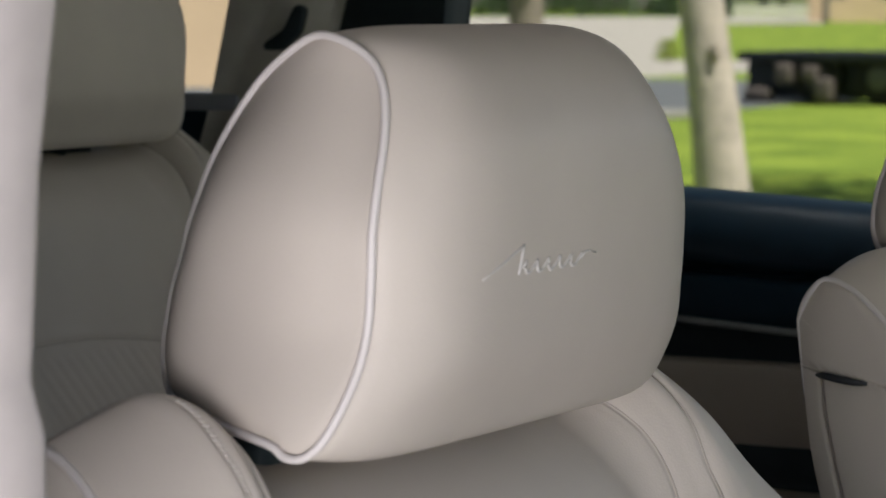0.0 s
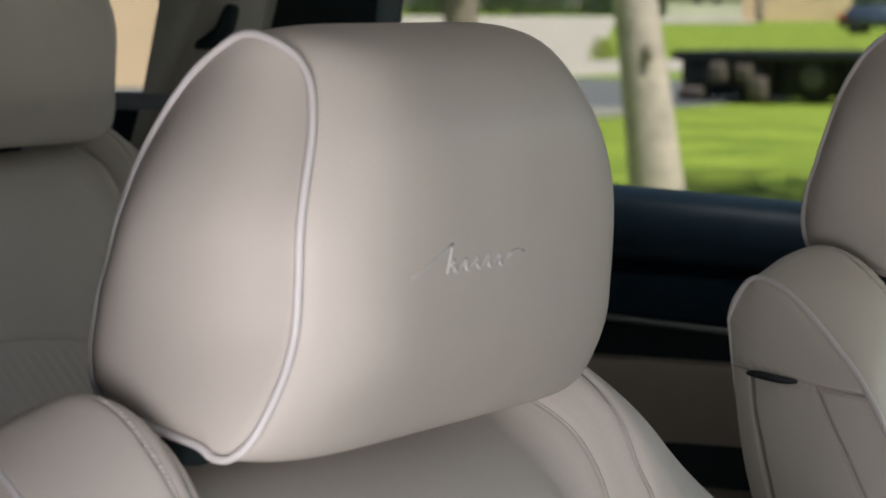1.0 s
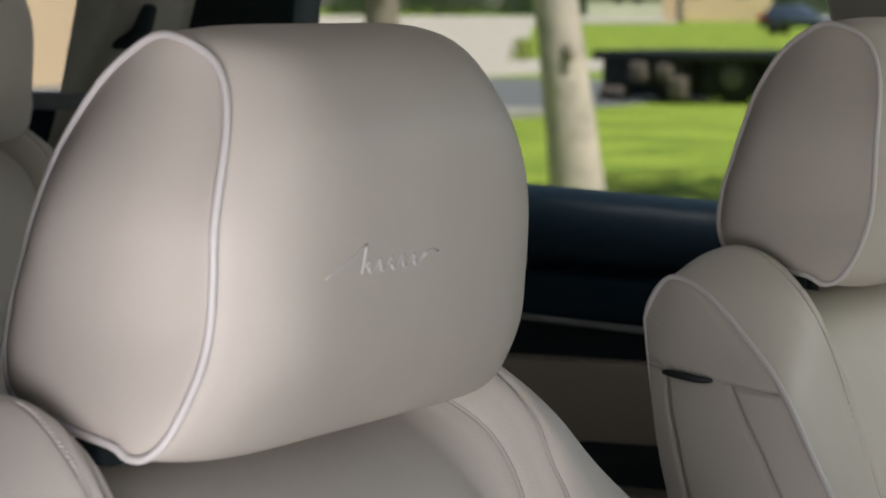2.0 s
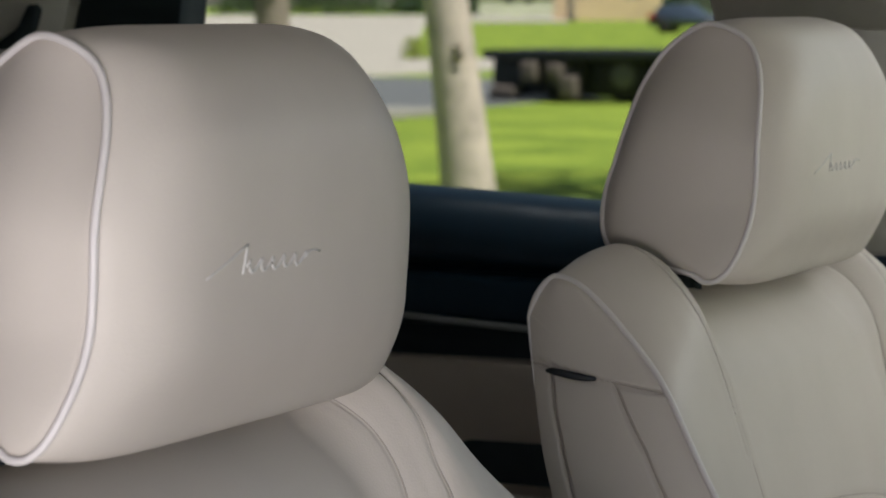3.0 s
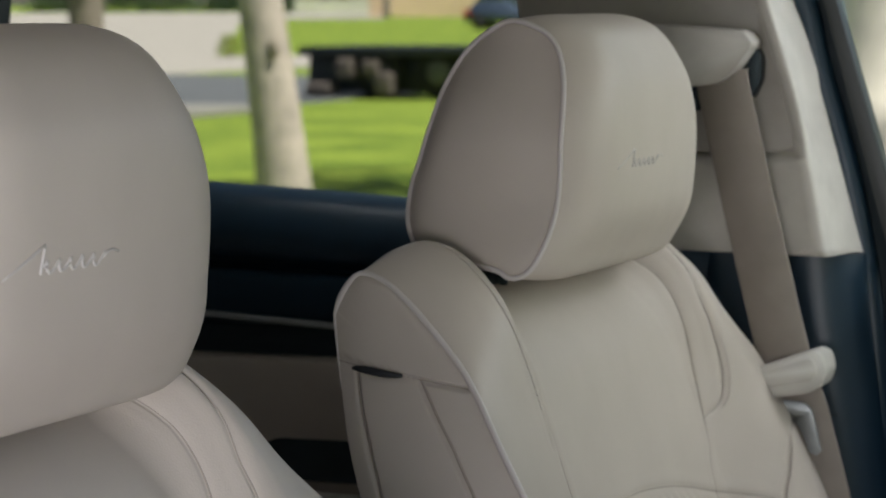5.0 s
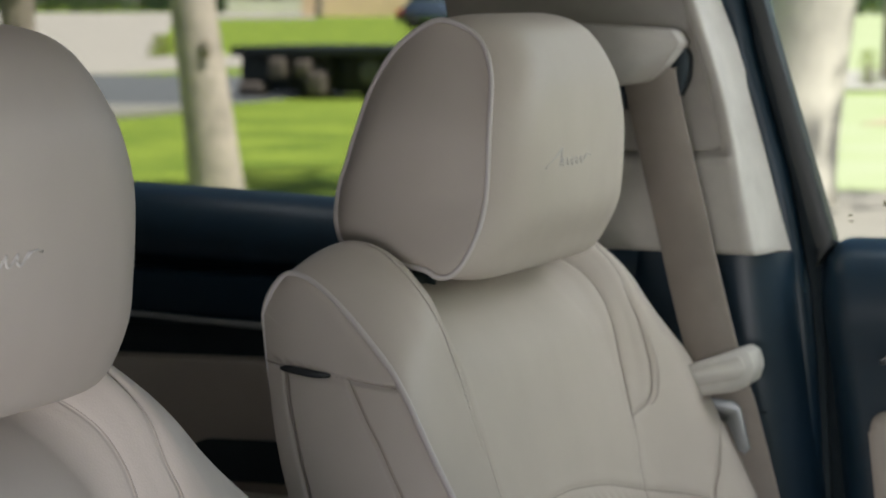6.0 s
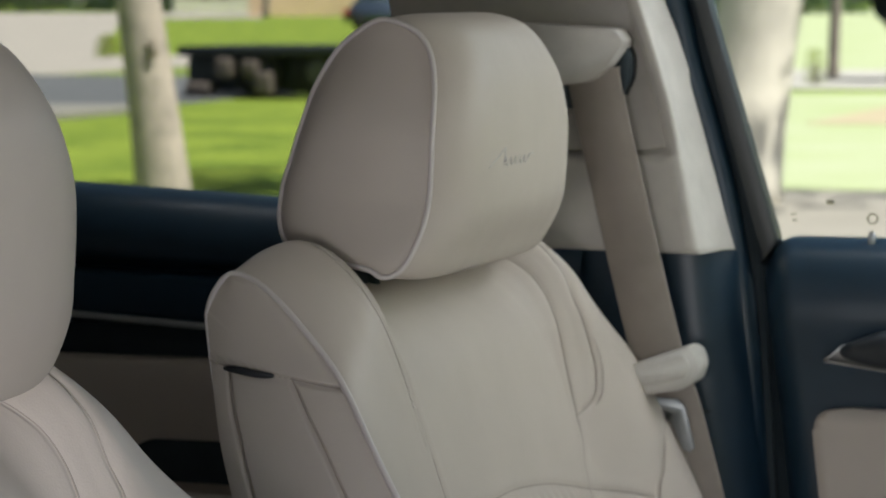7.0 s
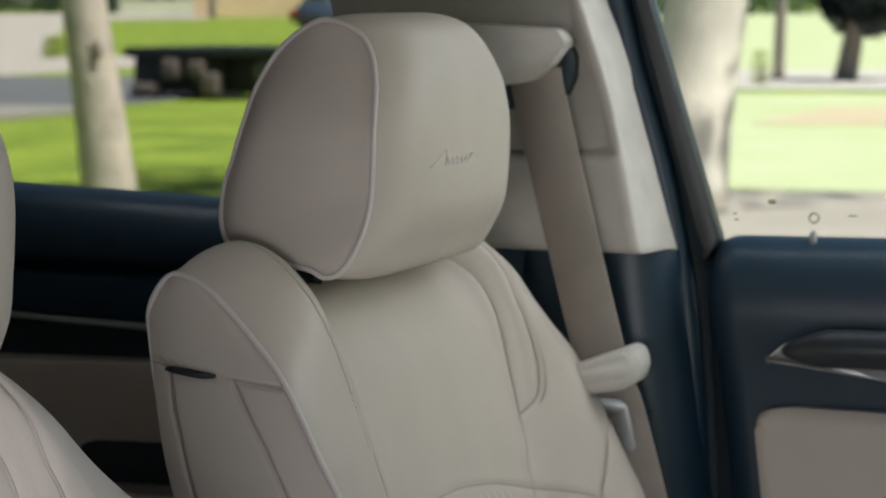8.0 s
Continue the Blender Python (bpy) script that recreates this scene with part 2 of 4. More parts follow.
def build_headrest(seat):
    loop, rows = rest_surface()
    bm = bmesh.new()
    sheet(bm, rows, False, True)
    rest = part("headrest", bm, LEATHER, seat, "padded headrest with smooth beige leather face")
    for side in (-1, 1):
        bm, rings = bmesh.new(), []
        c = Vector((-0.676, 1.390, 0))
        for i in range(19):
            f = 1 - i / 19
            ring, soft = [], int(9 * step(0, 0.5, 1 - f))
            for k in range(len(loop)):
                p = sum((loop[(k + j) % len(loop)] for j in range(-soft, soft + 1)), Vector()) / (2 * soft + 1)
                x, z = c.x + (p.x - c.x) * f, c.y + (p.y - c.y) * f
                flat = 0.25 * rest_half(x, z) + 0.75 * rest_half(-0.62, z) + 0.003 * (1 - f * f)
                w = rest_half(p.x, p.y) * f ** 5 + flat * (1 - f ** 5) - 0.0015 * math.exp(-((1 - f) / 0.03) ** 2)
                ring.append(Vector((x, SEAT_Y + side * w, z)))
            rings.append(ring)
        vs = sheet(bm, rings, False, True)
        bm.faces.new(vs[-1])
        part("side_panel", bm, LEATHER, rest, "flat beige leather side panel")
        bm = bmesh.new()
        tube(bm, [(p.x, SEAT_Y + side * (rest_half(p.x, p.y) + 0.0010), p.y) for p in loop], 0.0019, True, 10, up=(0, 1, 0))
        part("piping", bm, PIPING, rest, "pale rounded leather piping")
    # the embroidered mark: a long slanted stroke, its return, a low wavy line and a tail
    bm = bmesh.new()
    y0, z0 = SEAT_Y - 0.095, 1.3845

    def stroke(pts, r=0.0006):
        tube(bm, [(rest_front(y0 + a, z0 + b) + 0.0002, y0 + a, z0 + b) for a, b in pts], r, seg=6)

    stroke([(0.034 * i / 8, 0.0126 * i / 8) for i in range(9)], [0.0004 + 0.0003 * i / 8 for i in range(9)])
    stroke([(0.034 - 0.004 * i / 5, 0.0126 * (1 - i / 5)) for i in range(6)], 0.0006)
    stroke([(0.032 + 0.056 * i / 60 + 0.002 * math.sin(i * 0.55 + 0.6), 0.0028 + 0.0027 * math.sin(i * 0.55)) for i in range(61)], 0.0006)
    stroke([(0.088, 0.003), (0.093, 0.0056), (0.098, 0.0058), (0.103, 0.0046)], 0.0005)
    part("embroidered_mark", bm, SILK, rest, "small silver-grey embroidered mark")
    # Posts are coloured black to match the dark gap under the headrest.
    for side in (-1, 1):
        bm = bmesh.new()
        tube(bm, [(-0.690, SEAT_Y + side * 0.06, 1.20), (-0.690, SEAT_Y + side * 0.06, 1.34)], 0.006)
        part("post", bm, BLACK, rest, "black headrest post")


def table(places, values):
    """A smooth curve through a few values."""
    n = len(places)
    slope = [(values[min(i + 1, n - 1)] - values[max(i - 1, 0)]) / (places[min(i + 1, n - 1)] - places[max(i - 1, 0)]) for i in range(n)]

    def at(x):
        x = min(max(x, places[0]), places[-1])
        i = max(k for k in range(n - 1) if places[k] <= x)
        h = places[i + 1] - places[i]
        f = (x - places[i]) / h
        return (2 * f ** 3 - 3 * f * f + 1) * values[i] + (f ** 3 - 2 * f * f + f) * h * slope[i] + (3 * f * f - 2 * f ** 3) * values[i + 1] + (f ** 3 - f * f) * h * slope[i + 1]
    return at


TOP = table([0, 0.5, 0.64, 0.75, 0.84, 0.92, 1.0], [1.3010, 1.3005, 1.3060, 1.3290, 1.3383, 1.3307, 1.3189])
CREST = table([0, 0.64, 0.84, 1.0], [-0.7022, -0.6970, -0.7053, -0.7303])
EDGE_X = table([1.0, 1.06, 1.12, 1.18, 1.24, 1.28, 1.32], [-0.4709, -0.5055, -0.5463, -0.5800, -0.6244, -0.6596, -0.6870])
HALF = table([1.0, 1.10, 1.20, 1.27, 1.34], [0.3071, 0.3220, 0.2988, 0.2527, 0.2072])
FLARE = table([1.0, 1.10, 1.20, 1.27, 1.34], [0.1050, 0.0680, 0.0210, -0.0090, -0.0030])
INNER = table([1.10, 1.22, 1.31], [0.0074, 0.0010, 0.0070])
OUTER = table([1.10, 1.22, 1.31], [0.0505, 0.0350, 0.0270])
BACK_X = table([1.0, 1.06, 1.12, 1.18, 1.24, 1.29], [-0.6222, -0.6424, -0.6723, -0.6960, -0.7219, -0.7428])


def side_half(z):
    """Half the backrest's width: wider further down."""
    return HALF(z)


def half_at(z, side):
    """The same on one side: the bolster by the door flares out lower down."""
    return HALF(z) + (FLARE(z) if side > 0 else 0.0)


def top_z(n):
    """Height of the backrest's upper edge; n runs from 0 in the middle to 1 at the sides."""
    return TOP(abs(n))


def front_x(n, z):
    """x of the backrest's front: a hollow centre between bolsters that turn back to the sides."""
    a = abs(n)
    x = -0.5988 - 0.3313 * (z - 1.166) + (OUTER(z) if n > 0 else INNER(z)) * step(0.52, 0.76, a)
    if a > 0.74:
        x += (EDGE_X(z) - x) * (1 - math.sqrt(max(0, 1 - ((a - 0.74) / 0.26) ** 2)))
    return x


def seat_profile(n, m=110):
    """The backrest's outline at n across: up the front, over the top, down the back."""
    zt, crest = top_z(n), CREST(abs(n))
    rf, rb = 0.062, 0.024
    back = BACK_X(zt - rb)
    pts = []
    z0, z1 = 0.78, zt - rf
    for i in range(m):
        z = z0 + (1.06 - z0) * i / 10 if i < 10 else 1.06 + (z1 - 1.06) * (i - 10) / (m - 10)
        pts.append((front_x(n, z), z))
    for i in range(32):
        a = i / 32 * math.pi / 2
        z = z1 + rf * math.sin(a)
        pts.append((crest + (front_x(n, z) - crest) * math.cos(a), z))
    for i in range(13):
        a = i / 12 * math.pi / 2
        pts.append((crest + (back - crest) * math.sin(a), zt - 0.20 * (crest - back) * math.sin(a) - rb + rb * math.cos(a)))
    zt -= 0.20 * (crest - back)
    for i in range(1, 24):
        z = zt - rb + (0.78 - zt + rb) * i / 23
        pts.append((BACK_X(z), z))
    return pts


def on_front(v, z):
    """The place on the backrest's front at v metres across and z up."""
    n = v / side_half(z)
    zt = top_z(n)
    z1 = zt - 0.062
    if z <= z1:
        return Vector((front_x(n, z), SEAT_Y + v, z))
    crest = CREST(abs(n))
    return Vector((crest + (front_x(n, z) - crest) * math.cos(math.asin(min((z - z1) / 0.062, 1))), SEAT_Y + v, z))


def proud(v, z, h):
    """A place h above the backrest's front."""
    p, a, b = on_front(v, z), on_front(v + 0.001, z), on_front(v, z - 0.001)
    return p + (b - p).cross(a - p).normalized() * h


SEAMS = [  # across, up
    [(-0.160, 1.331), (-0.172, 1.316), (-0.179, 1.2975), (-0.177, 1.28), (-0.172, 1.262), (-0.1695, 1.241), (-0.170, 1.217), (-0.168, 1.19), (-0.168, 1.0)],
    [(0.146, 1.322), (0.153, 1.306), (0.158, 1.293), (0.161, 1.280), (0.163, 1.25), (0.1663, 1.2264), (0.1674, 1.191), (0.1621, 1.1562), (0.1433, 1.1238), (0.13, 1.0)],
    [(0.168, 1.333), (0.177, 1.313), (0.1785, 1.296), (0.178, 1.268), (0.184, 1.248), (0.1890, 1.228), (0.1914, 1.2107), (0.1889, 1.1934), (0.1817, 1.1826), (0.167, 1.1754)],
    [(-0.166, 1.142), (-0.119, 1.148), (-0.06, 1.149), (-0.0134, 1.1475), (0.051, 1.1404), (0.094, 1.1325), (0.1386, 1.1229), (0.165, 1.118), (0.194, 1.112), (0.21, 1.1063)],
    [(0.272, 1.1625), (0.2387, 1.1468), (0.2235, 1.125), (0.2140, 1.104), (0.208, 1.05)],
]
SEAMS = [[tuple(p)[:2] for p in spline([(a, b, 0) for a, b in line], 30)] for line in SEAMS]
STITCHED = [tuple(p)[:2] for p in spline([(-0.176, 1.336, 0), (-0.184, 1.322, 0), (-0.190, 1.305, 0), (-0.1905, 1.291, 0), (-0.1885, 1.2786, 0), (-0.1845, 1.267, 0), (-0.180, 1.255, 0), (-0.1769, 1.239, 0), (-0.176, 1.20, 0)], 24)]
SIDE_SEAMS = [  # along, up, on the side panels
    [(-0.7314, 1.265), (-0.7042, 1.2600), (-0.6588, 1.2535), (-0.6366, 1.2508)],
    [(-0.7168, 1.2603), (-0.7078, 1.2384), (-0.6974, 1.2186), (-0.6852, 1.1919), (-0.655, 1.12)],
    [(-0.6712, 1.2558), (-0.6535, 1.2335), (-0.6372, 1.2141), (-0.62, 1.1886), (-0.575, 1.12)],
]


def build_seat():
    seat = thing("car_seat", (-0.62, SEAT_Y, FLOOR_Z), "beige leather front car seat with pale piping and stitched bolsters", "car seat", "seats of the car")
    # backrest
    rows = []
    for q in range(961):
        n = -1 + 2 * q / 960
        prof = np.array(seat_profile(n))
        x, z = prof[:, 0], prof[:, 1]
        tx, tz = np.gradient(x), np.gradient(z)
        ln = np.hypot(tx, tz)
        v = np.array([n * side_half(h) + max(n, 0) ** 8 * (half_at(h, 1) - side_half(h)) for h in z])
        d = np.min([gaps(v, z, line) for line in SEAMS], axis=0)
        e = gaps(v, z, STITCHED)
        dip = 0.0014 * np.exp(-(d / 0.0015) ** 2) - 0.0005 * np.exp(-((d - 0.006) / 0.004) ** 2) + 0.0014 * np.exp(-(e / 0.0012) ** 2) - 0.0004 * np.exp(-((e - 0.005) / 0.0035) ** 2)
        below = np.array([step(0.0, 0.010, 1.143 - 0.12 * max(a - 0.02, 0) - h) * (1 - step(0.095, 0.115, abs(a))) for a, h in zip(v, z)])
        dip += below * (0.0005 * np.sin(v * 420 + z * 260) - 0.0012)
        dip *= (np.arange(len(z)) < 142) * np.clip((z - 0.96) / 0.04, 0, 1)
        rows.append([(a, SEAT_Y + c, h) for a, c, h in zip(x - tz / ln * dip, v, z + tx / ln * dip)])
    bm = bmesh.new()
    sheet(bm, rows)
    back = part("backrest", bm, LEATHER, seat, "beige leather backrest with stitched centre panel")
    for side in (-1, 1):
        prof = seat_profile(side)
        front, rear = spline([(x, z, 0) for x, z in prof[:143]], 260), spline([(x, z, 0) for x, z in prof[142:][::-1]], 260)
        bm, grid = bmesh.new(), []
        for f, r in zip(front, rear):
            line = []
            for j in range(121):
                q = j / 120
                x, z = f.x + (r.x - f.x) * q, f.y + (r.y - f.y) * q
                d = min(near_line((x, z), s) for s in SIDE_SEAMS) if z > 1.05 else 1
                puff = 0.006 * (1 - (2 * q - 1) ** 4) * min(1, (f - r).length / 0.03) - 0.0036 * math.exp(-(d / 0.0013) ** 2)
                line.append((x, SEAT_Y + side * (half_at(z, side) + puff), z))
            grid.append(line)
        sheet(bm, grid)
        part("side_panel", bm, LEATHER, back, "beige leather side panel with seams")
        bm = bmesh.new()
        tube(bm, [(x, SEAT_Y + side * (half_at(z, side) + 0.001), z) for x, z in prof[4:157]], [0.0022 * min(1, (152 - i) / 6 + 0.1) for i in range(153)], False, 10, up=(0, 1, 0))
        part("piping", bm, PIPING, back, "pale rounded leather piping")
        # sewn-in tag in the seam of the side
        bm = bmesh.new()
        y = SEAT_Y + side * half_at(1.255, side)
        pts = [(-0.7180, y + side * 0.004, 1.2612), (-0.7100, y + side * 0.008, 1.2612), (-0.6920, y + side * 0.008, 1.2585), (-0.6825, y + side * 0.005, 1.2575)]
        tube(bm, spline(pts, 14), [0.0006 + 0.0020 * math.sin(math.pi * (i + 0.6) / 14.5) for i in range(14)], seg=8)
        tag = part("sewn_tag", bm, CLOTH_TAG, back, "black woven tag in the seam")
        bm = bmesh.new()
        tube(bm, [(-0.7080, y + side * 0.0098, 1.2606), (-0.6990, y + side * 0.0100, 1.2594), (-0.6915, y + side * 0.0098, 1.2583)], 0.0004, seg=6)
        part("woven_bar", bm, SILK, tag, "thin pale bar on the tag")
    # taupe tubes added in the seams to stand in for their shadow line
    for line in SEAMS:
        bm = bmesh.new()
        P = [p for p in spline([(a, b, 0) for a, b in line], 90) if p.y > 0.99 and p.y < top_z(p.x / side_half(p.y)) - 0.002]
        tube(bm, [proud(p.x, p.y, -0.0007) for p in P], 0.0005, seg=6)
        part("seam_thread", bm, SEAM_SHADE, back, "taupe line standing in for the shadow in the seam")
    for side in (-1, 1):
        for line in SIDE_SEAMS:
            bm = bmesh.new()
            tube(bm, [(p.x, SEAT_Y + side * (half_at(p.y, side) + 0.0024), p.y) for p in spline([(a, b, 0) for a, b in line], 40)], 0.0006, seg=6)
            part("seam_thread", bm, SEAM_SHADE, back, "taupe line standing in for the shadow in the seam")
    # rows of stitches
    for line, off, lo, hi in ((STITCHED, 0.0, 1.225, 1.336), (SEAMS[2], 0.005, 1.182, 1.235)):
        bm = bmesh.new()
        P = spline([(a, b, 0) for a, b in line], 300)
        for i in range(0, 296, 4):
            if lo < P[i].y < hi:
                tube(bm, [proud(P[i + k].x + off + 0.0012 * (k - 1), P[i + k].y, 0.0003) for k in (0, 1, 2)], 0.00045, seg=5)
        tagged(part("stitching", bm, THREAD, back, "row of pale stitches"), kind="stuff")
    # cushion and plinth below
    bm = bmesh.new()
    sheet(bm, [[(x, SEAT_Y + v, 0.74 + 0.05 * math.exp(-((abs(v) - 0.2) / 0.05) ** 2) - 0.10 * step(0.215, 0.255, abs(v)) - 0.12 * step(-0.12, -0.02, x)) for v in [-0.255 + 0.51 * j / 40 for j in range(41)]] for x in [-0.60 + 0.60 * i / 30 for i in range(31)]])
    part("cushion", bm, LEATHER, seat, "beige leather seat cushion")
    bm = bmesh.new()
    block(bm, (-0.62, SEAT_Y - 0.22, FLOOR_Z), (-0.10, SEAT_Y + 0.22, 0.66), 0.02)
    part("base", bm, BLACK, seat, "black plastic seat base")
    bm = bmesh.new()
    block(bm, (-0.72, SEAT_Y - 0.20, 0.62), (-0.56, SEAT_Y + 0.20, 0.80), 0.03)
    part("recliner_cover", bm, BLACK, seat, "black plastic recliner cover")
    # Black blocks added so the shaded gap under the headrest comes out dark.
    for side in (-1, 1):
        bm = bmesh.new()
        block(bm, (-0.718, SEAT_Y + side * 0.082 - 0.030, 1.285), (-0.690, SEAT_Y + side * 0.082 + 0.030, 1.310), 0.006, 3)
        part("post_collar", bm, BLACK, back, "black block that darkens the gap under the headrest")
    build_headrest(seat)
    return seat


near_seat = build_seat()
far_seat = copy_thing(near_seat, pose(-0.62, SEAT_Y + 0.859, FLOOR_Z))
for ox, oy in ((-1.50, SEAT_Y + 0.859), (-1.50, SEAT_Y)):
    rear = copy_thing(near_seat, pose(ox, oy, FLOOR_Z + 0.07))
    tagged(rear, "beige leather second-row seat in the shade")
    for ob in list(rear.children_recursive):
        if ob.name.startswith("embroidered_mark"):
            bpy.data.objects.remove(ob)

# ---------------------------------------------------------------- car body
FAR_Y = 2.37


def edge_line(pts):
    """x of a sloping edge at height z, from a few (x, z) places, top first."""
    def at(z):
        for (xa, za), (xb, zb) in zip(pts, pts[1:]):
            if z >= zb:
                return xa + (xb - xa) * (za - z) / (za - zb)
        return pts[-1][0]
    return at


bm = bmesh.new()
block(bm, (-3.3, 0.70, 0.03), (1.0, 2.48, 0.45), 0.01)
solid("car_floor", bm, CARPET, "dark carpeted car floor", "floor", kind="structure")
# Unseen roof, run forward to hold sky light off the seat fronts.
bm = bmesh.new()
block(bm, (-3.3, 0.70, 1.70), (0.30, 2.46, 1.76), 0.02)
solid("car_roof", bm, HEADLINER, "pale cloth headliner of the car roof", "ceiling", kind="structure")
bm = bmesh.new()
block(bm, (-3.34, 0.70, 0.45), (-3.28, 2.48, 1.70), 0.01)
solid("wall_tailgate", bm, NAVY, "dark inner wall of the tailgate", "wall", kind="structure")
# Unseen closed rear door and dark pane, added to keep the rear dim.
bm = bmesh.new()
block(bm, (-3.28, 0.70, 0.45), (-0.76, 0.77, 1.33), 0.01)
solid("wall_near_side", bm, NAVY, "dark inner wall of the closed rear door", "wall", kind="structure")
bm = bmesh.new()
block(bm, (-3.28, 0.75, 1.33), (-0.76, 0.756, 1.70), 0.0)
solid("window_near_side", bm, PRIVACY, "dark privacy glass of the near side", "window", kind="structure")
bm = bmesh.new()
block(bm, (0.72, 0.72, 0.45), (1.00, 2.44, 1.16), 0.06, 4)
solid("wall_dashboard", bm, NAVY, "dark dashboard wall below the windscreen", "wall", kind="structure")

bm = bmesh.new()
block(bm, (-2.3, 0.78, 0.45), (-1.05, 2.36, 0.52), 0.01)
solid("floor_riser", bm, CARPET, "dark carpeted raised floor under the second row", "floor", kind="structure")

# upper and lower trim of the far middle pillar
EDGE = edge_line([(-0.643, 1.70), (-0.5769, 1.4998), (-0.5658, 1.4764), (-0.5575, 1.4507), (-0.5546, 1.4427), (-0.5532, 1.4296), (-0.5392, 1.3806), (-0.5154, 1.2935)])
RIDGE = edge_line([(-0.650, 1.70), (-0.586, 1.4999), (-0.5727, 1.4587), (-0.5609, 1.4198), (-0.5530, 1.3850), (-0.536, 1.2935)])
pillar = thing("middle_pillar", (-0.6208, FAR_Y, 0.4500), "beige upper trim and dark navy lower trim of the middle pillar", "car pillar", kind="structure")
bm, rows = bmesh.new(), []
for z in [1.2935, 1.295, 1.298] + [1.300 + 0.0725 * i / 8 for i in range(9)] + [1.374 + 0.326 * i / 24 for i in range(25)]:
    e, r, q = EDGE(z), RIDGE(z), 0.004 if z < 1.294 else (0.0015 if z < 1.297 else 0)
    d = 0.012 if z > 1.373 else 0
    rows.append([(e - 0.24, FAR_Y + 0.004, z), (r - 0.12, FAR_Y - 0.024 + q + d, z), (r - 0.014, FAR_Y - 0.044 + q + d, z), (r - 0.008, FAR_Y - 0.047 + q + 0.5 * d, z), (r, FAR_Y - 0.048 + q, z), (r + 0.004, FAR_Y - 0.045 + q, z), (e - 0.008, FAR_Y + 0.000 + q, z), (e - 0.002, FAR_Y + 0.008, z), (e, FAR_Y + 0.016, z), (e - 0.004, FAR_Y + 0.05, z)])
sheet(bm, rows)
upper = part("upper_trim", bm, TRIM, pillar, "beige grained plastic pillar trim")
bm = bmesh.new()
plate(bm, rounded([(-0.78, 1.378), (-0.60, 1.377), (-0.5572, 1.379), (-0.5910, 1.50), (-0.655, 1.70), (-0.84, 1.70)], 0.012), FAR_Y - 0.036, FAR_Y - 0.02, 0.003)
part("height_adjuster_cover", bm, SHADED_TRIM, upper, "beige plastic cover of the belt height adjuster")
bm, rows = bmesh.new(), []
for i in range(30):
    z = 1.2925 - 0.80 * i / 29
    e = -0.511 + 0.11 * (1.2925 - z)
    rows.append([(e - 0.34, FAR_Y + 0.012, z), (e - 0.20, FAR_Y, z), (e - 0.05, FAR_Y - 0.016, z), (e - 0.03, FAR_Y - 0.015, z), (e - 0.006, FAR_Y + 0.006, z), (e, FAR_Y + 0.02, z), (e - 0.004, FAR_Y + 0.06, z)])
sheet(bm, rows)
part("lower_trim", bm, NAVY, pillar, "dark navy lower pillar trim")
bm = bmesh.new()
tube(bm, [(-0.60, FAR_Y - 0.0035, 1.1640), (-0.548, FAR_Y - 0.0150, 1.1605), (-0.530, FAR_Y - 0.0148, 1.1610)], 0.0012, seg=6)
part("trim_joint", bm, BLACK, pillar, "dark joint between two trim pieces")
bm = bmesh.new()
tube(bm, spline([(-0.6264, FAR_Y + 0.022, 1.7000), (-0.5694, FAR_Y + 0.022, 1.4998), (-0.5571, FAR_Y + 0.022, 1.4482), (-0.5218, FAR_Y + 0.022, 1.3135), (-0.5024, FAR_Y + 0.022, 1.1331), (-0.4853, FAR_Y + 0.028, 0.6000)], 40), 0.0105, seg=12, up=(0, 1, 0))
part("door_seal", bm, NAVY, pillar, "dark rubber door seal")
bm = bmesh.new()
plate(bm, [(-0.7118, 0.4500), (-0.43, 0.4500), (-0.455, 1.1133), (-0.466, 1.283), (-0.495, 1.305), (-0.552, 1.4995), (-0.612, 1.7000), (-0.7685, 1.7000)], FAR_Y + 0.045, FAR_Y + 0.06, 0.004)
part("pillar_core", bm, BLACK, pillar, "black pillar flange behind the seals")

bm = bmesh.new()
plate(bm, [(-0.640, 1.70), (-0.612, 1.70), (-0.5525, 1.4996), (-0.4955, 1.3032), (-0.4970, 1.272), (-0.486, 1.11), (-0.46, 0.50), (-0.53, 0.50), (-0.53, 1.29), (-0.58, 1.4996)], FAR_Y + 0.027, FAR_Y + 0.036, 0.003)
part("gasket", bm, BLACK, pillar, "black rubber gasket between pillar and door")

# belt guide and belt
belt = thing("seat_belt", (-0.5931, FAR_Y - 0.04, 0.4600), "taupe seat belt hanging from a beige shoulder guide", "seat belt")
bm = bmesh.new()
plate(bm, rounded([(-0.7109, 1.4250), (-0.6640, 1.4285), (-0.6400, 1.4310), (-0.6160, 1.4345), (-0.6030, 1.4450), (-0.5905, 1.4620), (-0.5890, 1.4670), (-0.5960, 1.4770), (-0.6640, 1.4810), (-0.7103, 1.4820)], 0.006), FAR_Y - 0.078, FAR_Y - 0.040, 0.010, 4)
part("shoulder_guide", bm, SHADED_TRIM, belt, "beige plastic shoulder belt guide")
bm = bmesh.new()
plate(bm, rounded([(-0.6470, 1.4110), (-0.6410, 1.4110), (-0.6390, 1.4300), (-0.6180, 1.4310), (-0.5985, 1.4360), (-0.5960, 1.4205), (-0.5885, 1.4360), (-0.5875, 1.4540), (-0.5925, 1.4645), (-0.6000, 1.4635), (-0.6100, 1.4490), (-0.6220, 1.4380), (-0.6510, 1.4330)], 0.004), FAR_Y - 0.052, FAR_Y - 0.036, 0.001)
part("guide_slot", bm, BLACK, belt, "black slot of the belt guide")


